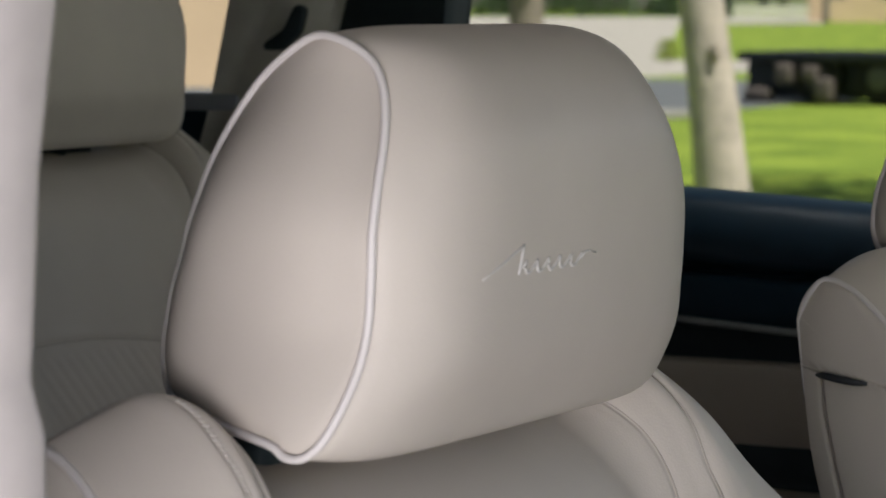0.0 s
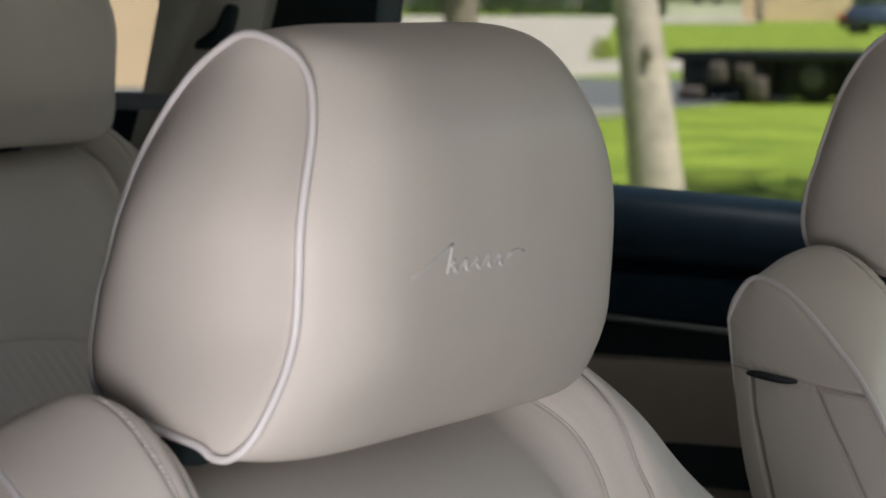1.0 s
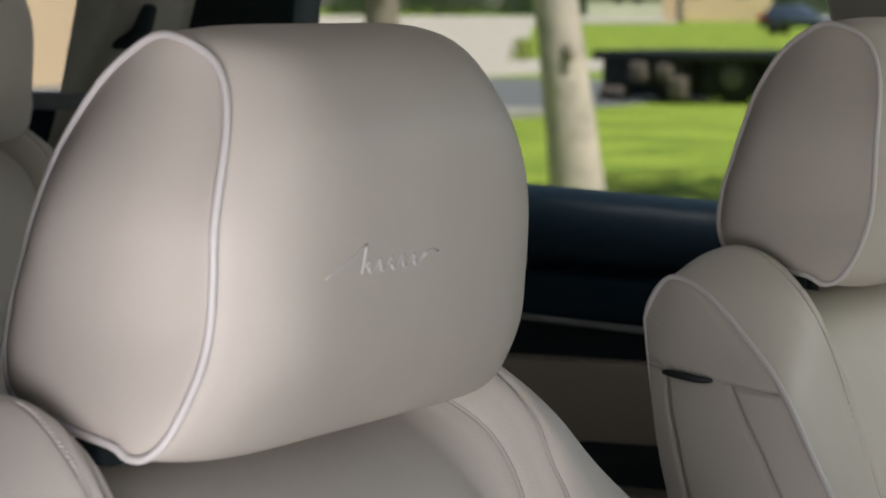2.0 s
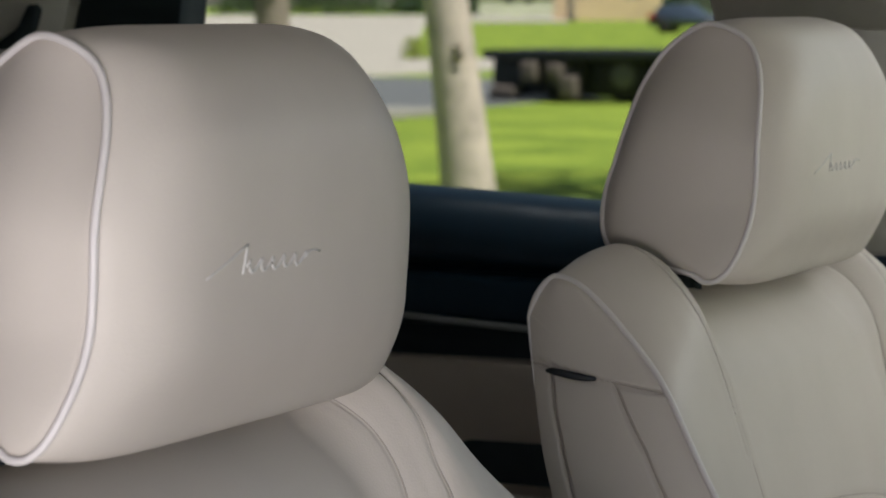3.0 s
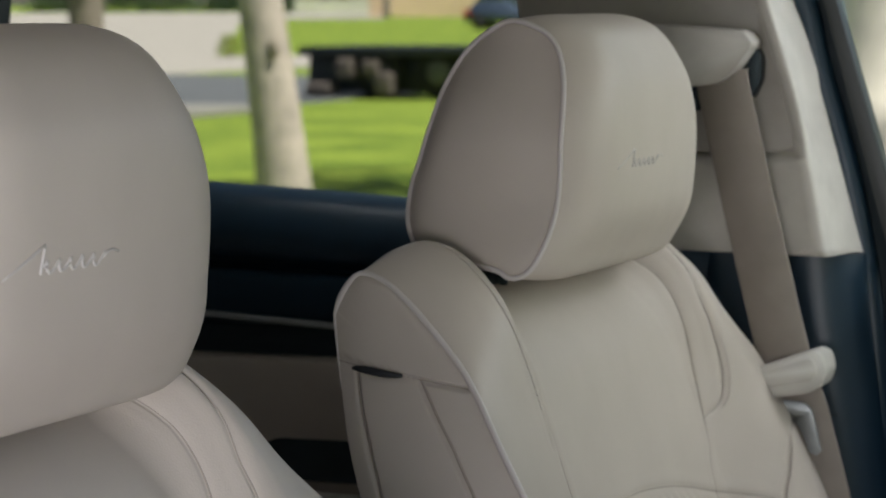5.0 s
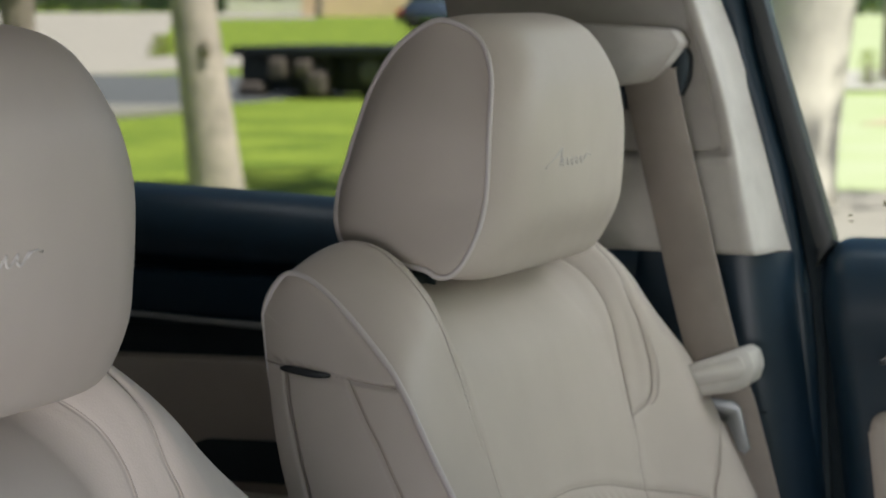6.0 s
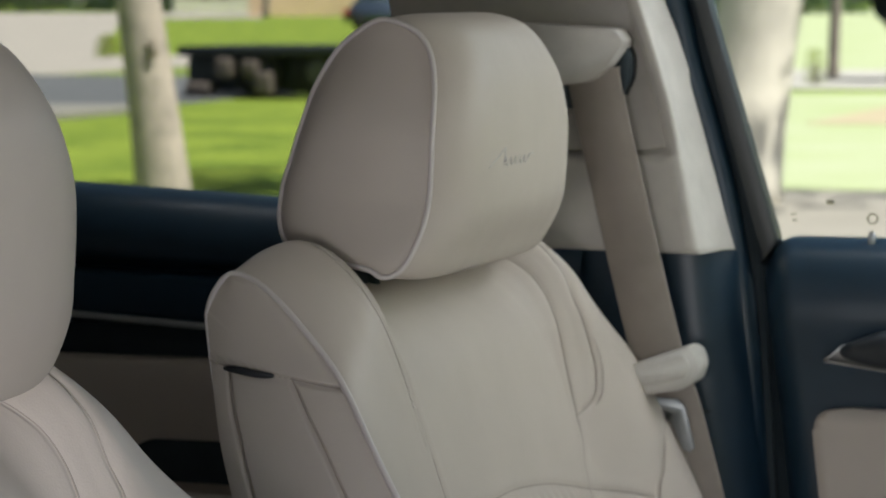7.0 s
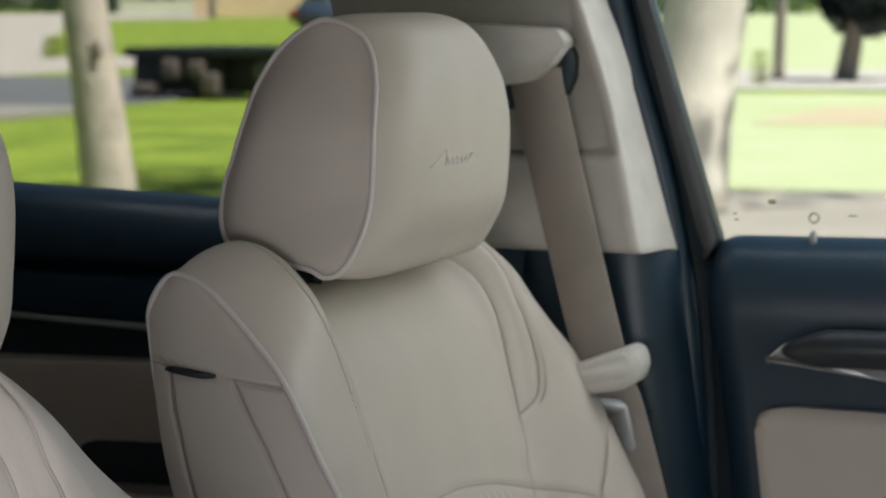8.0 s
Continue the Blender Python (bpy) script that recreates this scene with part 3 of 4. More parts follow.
def strap(bm, pts, half, thick=0.0012):
    rows = []
    for i, (x, y, z) in enumerate(pts):
        h = half[i]
        rows.append([(x - h, y, z - 0.1 * h), (x - h * 0.96, y - thick, z - 0.1 * h), (x, y - thick * 1.2, z), (x + h * 0.96, y - thick, z + 0.1 * h), (x + h, y, z + 0.1 * h), (x, y + thick, z)])
    sheet(bm, rows, False, True)


bm = bmesh.new()
pts = spline([(-0.6162, FAR_Y - 0.060, 1.4438), (-0.6160, FAR_Y - 0.060, 1.4277), (-0.5855, FAR_Y - 0.060, 1.2977), (-0.5625, FAR_Y - 0.060, 1.2064), (-0.5480, FAR_Y - 0.060, 1.1636), (-0.5180, FAR_Y - 0.060, 1.0403), (-0.4875, FAR_Y - 0.060, 0.8500), (-0.4749, FAR_Y - 0.060, 0.5000)], 44)
strap(bm, pts, [0.0222] * 44)
part("webbing", bm, WEB, belt, "taupe woven belt webbing")
bm = bmesh.new()
plate(bm, rounded([(-0.6027, 1.1985), (-0.5340, 1.2225), (-0.5265, 1.2190), (-0.5230, 1.2062), (-0.5270, 1.1935), (-0.5380, 1.1875), (-0.6032, 1.1775)], 0.0045), FAR_Y - 0.090, FAR_Y - 0.052, 0.0022, 3)
tongue = part("tongue_grip", bm, TRIM, belt, "beige plastic grip of the belt tongue")
bm = bmesh.new()
plate(bm, rounded([(-0.6000, 1.1965), (-0.5345, 1.2172), (-0.5295, 1.2068), (-0.5330, 1.1983), (-0.6000, 1.1850)], 0.003), FAR_Y - 0.0925, FAR_Y - 0.088, 0.0012, 2)
part("grip_face", bm, TRIM, tongue, "raised beige face of the grip")
bm = bmesh.new()
plate(bm, [(-0.588, 1.180), (-0.546, 1.177), (-0.540, 1.171), (-0.532, 1.138), (-0.536, 1.134), (-0.542, 1.137), (-0.550, 1.158), (-0.556, 1.162), (-0.575, 1.160), (-0.588, 1.150)], FAR_Y - 0.066, FAR_Y - 0.0635, 0.0006, 2)
part("tongue_plate", bm, SILVER, tongue, "steel tongue plate")

# far front door
door = thing("front_door", (0.0284, FAR_Y, 0.4200), "dark navy front door panel with beige insert and chrome handle", "car door", kind="structure")


def door_left(x, y, z):
    """Rounds the panel's rear edge away from the cabin."""
    e = -0.4925 + 0.105 * (1.287 - z)
    q = max(0.0, 1 - (x + 0.46) / 0.03)
    return (x - (-0.46) + e, y + 0.035 * q * q, z - 0.014 * q * q * step(1.25, 1.30, z))


PROF = spline([(p[0], p[1], 0) for p in [(FAR_Y + 0.035, 1.3040), (FAR_Y + 0.012, 1.3025), (FAR_Y - 0.008, 1.2930), (FAR_Y - 0.020, 1.2745), (FAR_Y - 0.026, 1.2442), (FAR_Y - 0.020, 1.2064), (FAR_Y - 0.016, 1.1734), (FAR_Y - 0.014, 1.1120), (FAR_Y - 0.012, 0.8000), (FAR_Y - 0.01, 0.4600)]], 60)
bm = bmesh.new()
sweep(bm, [(p.x, p.y) for p in PROF], [-0.46 + 0.03 * (i / 12) for i in range(12)] + [-0.43 + 1.0 * i / 20 for i in range(21)], door_left)
panel = part("door_panel", bm, NAVY, door, "dark navy soft door panel")
bm = bmesh.new()
plate(bm, rounded([(-0.4230, 0.9709), (-0.4440, 1.1640), (-0.4154, 1.1700), (0.3064, 1.1490), (0.2992, 0.9363)], 0.016), FAR_Y - 0.030, FAR_Y, 0.010, 5)
part("insert", bm, LEATHER, panel, "beige leather door insert")
bm = bmesh.new()
plate(bm, rounded([(-0.4340, 1.2080), (-0.4176, 1.2222), (-0.4096, 1.2170), (-0.3877, 1.2100), (-0.2411, 1.1943), (0.0002, 1.1982), (0.0062, 1.1797), (-0.2414, 1.1818), (-0.3342, 1.1944)], 0.002), FAR_Y - 0.036, FAR_Y - 0.010, 0.004, 3)
part("handle_bezel", bm, SATIN, panel, "satin chrome handle bezel")
bm = bmesh.new()
tube(bm, spline([(-0.4181, FAR_Y - 0.036, 1.2165), (-0.3999, FAR_Y - 0.044, 1.2188), (-0.3712, FAR_Y - 0.048, 1.2208), (-0.3182, FAR_Y - 0.05, 1.2202), (-0.2406, FAR_Y - 0.05, 1.2154), (-0.1427, FAR_Y - 0.04, 1.2067)], 30), [0.002 + 0.0135 * min(1, (i / 10) ** 0.8) for i in range(30)], seg=14, flat=1.0)
part("pull_handle", bm, HANDLE, panel, "dark grey inside door handle")
bm = bmesh.new()
tube(bm, [(-0.4021, FAR_Y + 0.008, 1.2917), (-0.4020, FAR_Y + 0.008, 1.2960), (-0.4020, FAR_Y + 0.008, 1.2974)], [0.013, 0.012, 0.006], seg=16)
tube(bm, [(-0.4020, FAR_Y + 0.008, 1.2974), (-0.4017, FAR_Y + 0.008, 1.3089), (-0.4017, FAR_Y + 0.008, 1.3112)], [0.0035, 0.0032, 0.002], seg=12)
part("lock_knob", bm, SILVER, panel, "small dark lock knob")
bm = bmesh.new()
plate(bm, [(-0.611, 1.70), (-0.600, 1.70), (-0.5405, 1.4996), (-0.4815, 1.3048), (-0.4815, 1.299), (-0.496, 1.280), (-0.4945, 1.3032), (-0.5515, 1.4996)], FAR_Y + 0.012, FAR_Y + 0.032, 0.003, 3)
part("window_frame", bm, FRAME, door, "dark grey window frame")
bm = bmesh.new()
plate(bm, [(-0.4955, 1.2845), (0.5227, 1.2580), (0.0651, 1.7000), (-0.5828, 1.7000)], FAR_Y + 0.036, FAR_Y + 0.040, 0.0)
pane = part("pane", bm, CLEAR, door, "clear side window glass", smooth=False)
pane.visible_shadow = False
for x, z, w, h in ((-0.472, 1.3220, 0.004, 0.0014), (-0.471, 1.3170, 0.004, 0.0014), (-0.4412, 1.3324, 0.0065, 0.0042), (-0.374, 1.3215, 0.007, 0.0014)):
    bm = bmesh.new()
    plate(bm, rounded([(x - w / 2, z - h / 2), (x + w / 2, z - h / 2), (x + w / 2, z + h / 2), (x - w / 2, z + h / 2)], h * 0.4, 3), FAR_Y + 0.0335, FAR_Y + 0.0352, 0.0)
    part("etched_mark", bm, MARK, pane, "small printed bar on the glass")
bm = bmesh.new()
tube(bm, [(-0.4060 + 0.0040 * math.cos(k * math.tau / 24), FAR_Y + 0.0345, 1.3192 + 0.0040 * math.sin(k * math.tau / 24)) for k in range(24)], 0.0008, True, 6, up=(0, 1, 0))
part("etched_ring", bm, MARK, pane, "small printed ring on the glass")

# far rear door
door = thing("rear_door", (-1.0827, FAR_Y, 0.4200), "dark rear door panel with silver strip and beige lower insert", "car door", kind="structure")


def rise(x, y, z):
    return (x, y, z + (-0.055 * (x + 0.95)) * step(1.20, 1.31, z))


def rear_strip(name, pts, mat, label, n=24):
    P = spline([(a, b, 0) for a, b in pts], n)
    bm = bmesh.new()
    sweep(bm, [(p.x, p.y) for p in P], [-1.72 + 1.08 * i / 24 for i in range(25)], rise)
    return part(name, bm, mat, door, label)


rear_strip("upper_panel", [(FAR_Y + 0.05, 1.3290), (FAR_Y + 0.02, 1.3285), (FAR_Y + 0.000, 1.3225), (FAR_Y - 0.014, 1.3090), (FAR_Y - 0.022, 1.2920), (FAR_Y - 0.022, 1.2790), (FAR_Y - 0.012, 1.2699), (FAR_Y + 0.004, 1.2645), (FAR_Y + 0.006, 1.2608)], NAVY, "dark navy upper door panel")
rear_strip("padded_panel", [(FAR_Y + 0.008, 1.2622), (FAR_Y - 0.016, 1.2612), (FAR_Y - 0.022, 1.2535), (FAR_Y - 0.020, 1.2352), (FAR_Y - 0.010, 1.2205), (FAR_Y + 0.004, 1.2150)], PADDED, "dark padded door panel with soft creases")
rear_strip("recess", [(FAR_Y + 0.006, 1.2196), (FAR_Y + 0.008, 1.2013), (FAR_Y + 0.002, 1.1858)], BLACK, "black recess below the strip")
bm = bmesh.new()
tube(bm, [(-1.6474, FAR_Y - 0.016, 1.2577), (-1.1310, FAR_Y - 0.016, 1.2269), (-0.6283, FAR_Y - 0.016, 1.1969)], 0.0032, seg=8)
part("accent_strip", bm, SILVER, door, "thin silver accent strip")
P = [(FAR_Y + 0.006, 1.1885), (FAR_Y - 0.018, 1.1876), (FAR_Y - 0.024, 1.1785), (FAR_Y - 0.022, 1.1147), (FAR_Y - 0.020, 0.9966), (FAR_Y - 0.01, 0.4600)]
rear_strip("lower_insert", P, LEATHER, "beige lower door insert", 40)
bm = bmesh.new()
plate(bm, rounded([(-1.0500, 1.0850), (-1.0449, 1.1120), (-1.0312, 1.1180), (-0.7219, 1.1190), (-0.7224, 1.0780), (-1.0209, 1.0823)], 0.012), FAR_Y - 0.0285, FAR_Y - 0.015, 0.003)
part("pull_pocket", bm, BLACK, door, "black pull pocket opening")
bm = bmesh.new()
tube(bm, [(-1.1230, FAR_Y - 0.030, 1.0721), (-0.7225, FAR_Y - 0.030, 1.0577)], 0.006, seg=10)
part("pocket_lip", bm, TRIM, door, "beige lip of the pull pocket")
bm = bmesh.new()
plate(bm, [(-1.3648, 1.2798), (-0.6458, 1.2603), (-0.7320, 1.7000), (-1.3651, 1.7000)], FAR_Y + 0.042, FAR_Y + 0.046, 0.0)
pane = part("pane", bm, TINTED, door, "tinted rear side window glass", smooth=False)
pane.visible_shadow = False
bm = bmesh.new()
plate(bm, [(-1.3485, 1.3233), (-1.3280, 1.5356), (-1.3073, 1.7000), (-1.4301, 1.7000), (-1.4498, 1.5053), (-1.4930, 1.3264)], FAR_Y + 0.0, FAR_Y + 0.05, 0.006, 4)
part("window_frame", bm, BLACK, door, "black rear window frame")

# rear pillar and quarter panel
pillar = thing("rear_pillar", (-1.5217, FAR_Y, 0.4500), "beige rear pillar trim in the shade beside the quarter window", "car pillar", kind="structure")
bm = bmesh.new()
plate(bm, rounded([(-1.4930, 1.3091), (-1.4378, 1.5053), (-1.4140, 1.7000), (-1.535, 1.7000), (-1.557, 1.5052), (-1.582, 1.3970), (-1.612, 1.3123)], 0.01), FAR_Y - 0.02, FAR_Y + 0.05, 0.008, 4)
part("upper_trim", bm, TRIM, pillar, "beige pillar trim")
bm = bmesh.new()
plate(bm, rounded([(-1.492, 1.458), (-1.474, 1.474), (-1.467, 1.497), (-1.476, 1.502), (-1.489, 1.478), (-1.512, 1.464), (-1.512, 1.458)], 0.005), FAR_Y - 0.03, FAR_Y - 0.018, 0.002)
part("belt_slot", bm, BLACK, pillar, "black belt guide slot")
bm = bmesh.new()
block(bm, (-3.28, FAR_Y - 0.01, 0.4500), (-1.581, FAR_Y + 0.10, 1.4116), 0.012, 3)
part("quarter_panel", bm, NAVY, pillar, "dark quarter panel")
bm = bmesh.new()
plate(bm, [(-2.2142, 1.4048), (-1.5715, 1.3967), (-1.5416, 1.7000), (-2.2187, 1.7000)], FAR_Y + 0.06, FAR_Y + 0.064, 0.0)
pane = part("pane", bm, TINTED, pillar, "tinted quarter window glass", smooth=False)
pane.visible_shadow = False
bm = bmesh.new()
block(bm, (-1.750, FAR_Y - 0.022, 1.3991), (-1.546, FAR_Y - 0.004, 1.4162), 0.004, 3)
part("window_ledge", bm, LEDGE, pillar, "pale blue-grey ledge below the quarter window")
bm = bmesh.new()
block(bm, (-1.6431, FAR_Y + 0.05, 0.4000), (0.5766, FAR_Y + 0.12, 1.2566), 0.02)
solid("wall_far_side", bm, PAINT, "dark painted outer skin of the far doors", "wall", kind="structure")

# near middle pillar beside the open door
pillar = thing("near_pillar", (-0.62, 0.78, 0.45), "pale beige trim edge of the near middle pillar", "car pillar", kind="structure")
bm, rows = bmesh.new(), []
NEAR = edge_line([(-0.575, 1.70), (-0.5993, 1.502), (-0.6072, 1.4446), (-0.6116, 1.371), (-0.606, 1.358), (-0.606, 1.2)])
for i in range(70):
    z = 0.47 + 1.23 * i / 69 if i < 35 else 1.08 + 0.62 * (i - 35) / 34
    e = NEAR(z)
    rows.append([(e - 0.14, 0.805, z), (e - 0.006, 0.803, z), (e - 0.001, 0.8015, z), (e, 0.798, z), (e, 0.768, z), (e - 0.003, 0.764, z), (e - 0.14, 0.762, z)])
sheet(bm, sorted(rows, key=lambda r: r[0][2]), False, True)
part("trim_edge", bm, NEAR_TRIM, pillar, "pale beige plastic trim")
bm = bmesh.new()
sheet(bm, [[(NEAR(z) - 0.14, 0.76, z), (NEAR(z) - 0.004, 0.76, z), (NEAR(z) - 0.004, 0.70, z), (NEAR(z) - 0.14, 0.70, z)] for z in [0.45 + 1.25 * i / 20 for i in range(21)]], False, True)
part("pillar_core", bm, NAVY, pillar, "dark navy door seal and flange")

# ---------------------------------------------------------------- outdoors
# The darker second colour paints dappled canopy shade into the lawn.
GRASS = material("lawn_with_shade_mottle", (0.30, 0.385, 0.055), 0.9, vary=0.2, scale=0.75, fine=6, bump=0.4, depth=0.03, second=(0.10, 0.17, 0.022), spec=0.2)
ASPHALT = material("grey_asphalt", (0.135, 0.145, 0.16), 0.9, scale=0.4, fine=20, bump=0.3, depth=0.005)
CONCRETE = material("pale_concrete", (0.46, 0.43, 0.39), 0.85, scale=0.5, fine=12, bump=0.2, depth=0.005)
KERB = material("grey_kerb_concrete", (0.30, 0.29, 0.27), 0.85, scale=0.5, fine=12, bump=0.2, depth=0.005)
# Paler copy of the lawn, with the front window's glare in its colour.
GLARE_LAWN = material("lawn_paled_by_glare", (0.42, 0.45, 0.29), 0.9, scale=0.5, fine=6, bump=0.4, depth=0.03, second=(0.36, 0.41, 0.21), spec=0.2)
EARTH = material("tan_bare_earth", (0.46, 0.38, 0.25), 0.9, scale=0.8, fine=9, bump=0.3, depth=0.02)
# Driveway concrete, darker than the other concrete.
DRIVE = material("driveway_concrete", (0.31, 0.28, 0.24), 0.85, scale=0.5, fine=12, bump=0.2, depth=0.005)
BARK = material("pale_grey_bark", (0.60, 0.53, 0.45), 0.9, scale=7, fine=40, bump=0.5, depth=0.03, second=(0.38, 0.34, 0.29))
PALEBARK = material("cream_bark_with_grey_patches", (0.84, 0.77, 0.65), 0.9, scale=1.7, fine=25, bump=0.6, depth=0.02, second=(0.50, 0.46, 0.40))
KNOT = material("weathered_knot_wood", (0.36, 0.31, 0.255), 0.9, scale=4, fine=30, bump=0.8, depth=0.01)
# Brown bark, lightened to stand in for haze on the window.
DARKBARK = material("hazed_brown_bark", (0.26, 0.22, 0.185), 0.9, scale=4, fine=30, bump=0.8, depth=0.02)
LEAF = material("green_leaves", (0.06, 0.12, 0.03), 0.6, vary=0.3, scale=3, fine=20, bump=0)
LIME = material("lime_green_leaves", (0.30, 0.38, 0.06), 0.7, vary=0.3, scale=3, fine=20, bump=0)
DARKLEAF = material("dark_evergreen_leaves", (0.015, 0.022, 0.022), 0.7, vary=0.3, scale=3, fine=20, bump=0)
STUCCO = material("tan_stucco", (0.80, 0.60, 0.41), 0.9, scale=0.6, fine=15, bump=0.3, depth=0.01)
WHITEWALL = material("white_painted_wall", (0.75, 0.72, 0.66), 0.8, scale=0.8, fine=15)
ROOFING = material("brown_roof_shingles", (0.14, 0.10, 0.08), 0.9, scale=2, fine=15, bump=0.5, depth=0.01)
DARKMETAL = material("dark_trailer_steel", (0.02, 0.025, 0.03), 0.5, scale=3, fine=40)
TYRE = material("tyre_rubber", (0.012, 0.012, 0.013), 0.8, fine=60)
RUST = material("pinkish_grey_load", (0.12, 0.10, 0.092), 0.8, scale=3, fine=30)
RIM = material("dull_grey_steel", (0.10, 0.10, 0.10), 0.6, bump=0)
REDLAMP = material("red_tail_lamp", (0.45, 0.03, 0.02), 0.3, bump=0)
BLUEPAINT = material("dark_blue_grey_paint", (0.05, 0.07, 0.11), 0.3, coat=0.6, bump=0)

bm = bmesh.new()
sheet(bm, [[(x, y, 0.0) for x in (-900, -200, -60, -20, 0, 20, 60, 200, 900)] for y in (-900, -100, 0, 15, 30, 60, 120, 300, 900)])
solid("ground", bm, GRASS, "bright green sunlit lawn with shade mottled into its colour", "ground", kind="structure", smooth=False)


def strip(name, x0, x1, y0, y1, z, mat, label, cat):
    bm = bmesh.new()
    block(bm, (x0, y0, z - 0.10), (x1, y1, z), 0.01, 1)
    return solid(name, bm, mat, label, cat, kind="structure", smooth=False)


strip("road_lane", -40, 30, -12, 12.0, 0.03, ASPHALT, "dark asphalt lane beside the lawn", "road")
strip("pavement_driveway", -6.4, 14, 12.2, 22.2, 0.03, DRIVE, "pale concrete parking surface", "pavement")
strip("road", -120, -17.2, 36.6, 53.5, 0.03, ASPHALT, "grey asphalt street", "road")
strip("pavement_kerb", -120, -16.4, 32.8, 36.5, 0.10, KERB, "grey concrete kerb and gutter", "pavement")
strip("pavement_apron", -140, -26.5, 53.6, 72.4, 0.05, CONCRETE, "sunlit pale concrete apron", "pavement")
# lawn areas behind the clear glass, coloured paler for glare
for name, label, rows in (("ground_dry_lawn", "lawn with glare put into its pale colour", ((22.4, -6.2), (30.0, -7.8), (45.0, -11.2))),
                          ("ground_far_dry_lawn", "lawn beyond the path, coloured paler for glare", ((59.2, -16.0), (120.0, -33.0), (340.0, -90.0)))):
    bm = bmesh.new()
    sheet(bm, [[(x, y, 0.02), (x + 45, y, 0.02)] for y, x in rows])
    solid(name, bm, GLARE_LAWN, label, "ground", kind="structure", smooth=False)
strip("pavement_bare_earth", -6.9, 8, 34.0, 39.2, 0.035, EARTH, "bare tan earth in the lawn", "ground")
bm = bmesh.new()
sheet(bm, [[(-400 if y > 100 else -140, y, 0.04), (x, y, 0.04)] for y, x in ((72.5, -34.2), (120.0, -55.7), (214.0, -98.8), (222.0, -89.7), (340.0, -137.5))])
solid("pavement_far", bm, CONCRETE, "sunlit pale concrete drive", "pavement", kind="structure", smooth=False)
strip("pavement_path", -13.0, 16, 47.0, 59, 0.04, CONCRETE, "pale concrete path across the lawn", "pavement")


def tree(at, trunk_r, height, lean, bark, leaf, crown_z, crown_r, leaves, label, seed, low=0.0):
    rnd = random.Random(seed)
    t = thing("tree", (*at, 0), label, "tree")
    bm = bmesh.new()
    path, radii = [], []
    for i in range(25):
        f = i / 24
        path.append((at[0] + lean * f * height + 0.05 * math.sin(5 * f + seed), at[1] + 0.05 * math.cos(4 * f + seed), height * f - 0.05))
        radii.append(trunk_r * (1.0 + 0.22 * math.exp(-f * height / 0.2) - 0.55 * f) * (1 + 0.05 * math.sin(17 * f + seed)))
    tube(bm, path, radii, seg=18)
    for k in range(7):
        a = k * 2.4 + rnd.random()
        z = height * (0.55 + 0.4 * k / 7)
        p = Vector((at[0] + lean * z, at[1], z))
        q = p + Vector((math.cos(a), math.sin(a), 0.8)) * crown_r * 0.7
        tube(bm, [p, (p + q) / 2 + Vector((0, 0, 0.15)), q], [trunk_r * 0.45, trunk_r * 0.25, trunk_r * 0.06], seg=8)
    part("trunk", bm, bark, t, "rough bark trunk with limbs")
    bm = bmesh.new()
    c = Vector((at[0] + lean * height, at[1], crown_z))
    for i in range(leaves):
        d = Vector((rnd.gauss(0, 1), rnd.gauss(0, 1), rnd.gauss(0, 0.8)))
        d = d.normalized() * crown_r * (0.45 + 0.6 * rnd.random()) * (1 + 0.25 * math.sin(3 * math.atan2(d.y, d.x) + seed))
        p = c + d
        if p.z < low:
            p.z = low + rnd.random() * 0.5
        s = 0.10 + 0.12 * rnd.random()
        u, w = Vector((rnd.gauss(0, 1), rnd.gauss(0, 1), rnd.gauss(0, 1))).normalized() * s, Vector((rnd.gauss(0, 1), rnd.gauss(0, 1), rnd.gauss(0, 1))).normalized() * s * 0.6
        bm.faces.new([bm.verts.new(p - u), bm.verts.new(p + w), bm.verts.new(p + u), bm.verts.new(p - w)])
    part("crown", bm, leaf, t, "leafy crown", smooth=False)
    return t


tree((-7.35, 16.55), 0.165, 7.0, -0.115, BARK, LEAF, 6.6, 2.4, 2200, "slender pale-barked tree on the lawn", 1, 4.0)
bm = bmesh.new()
bmesh.ops.create_icosphere(bm, subdivisions=2, radius=1)
for v in bm.verts:
    v.co = Vector((-7.345 + 0.040 * v.co.x + 0.012 * math.sin(9 * v.co.z), 16.412 + 0.02 * v.co.y, 1.21 + 0.065 * v.co.z))
slender = [ob for ob in bpy.data.objects if ob.name == "tree"][0]
part("knot", bm, KNOT, slender, "dark knot in the bark")
tree((-4.80, 20.6), 0.35, 8.0, 0.20, PALEBARK, LEAF, 8.0, 3.0, 2600, "stout pale-barked tree beside the concrete", 2, 5.0)
tree((-18.2, 34.7), 0.26, 7.0, 0.0, DARKBARK, LEAF, 7.0, 2.6, 1500, "brown-barked tree on the lawn", 3, 4.4)
tree((-99.2, 246.0), 0.38, 14.0, 0.0, DARKBARK, LEAF, 14.0, 5.0, 1200, "tall dark tree before the tan house", 4, 9.0)
tree((-10.3, 53.4), 0.11, 6.0, 0.0, DARKBARK, LEAF, 6.0, 2.0, 900, "thin dark young tree", 5, 3.6)
tree((-8.85, 51.8), 0.19, 5.0, 0.13, DARKBARK, DARKLEAF, 1.9, 1.05, 6500, "low dark evergreen tree by the path", 6, 0.85)


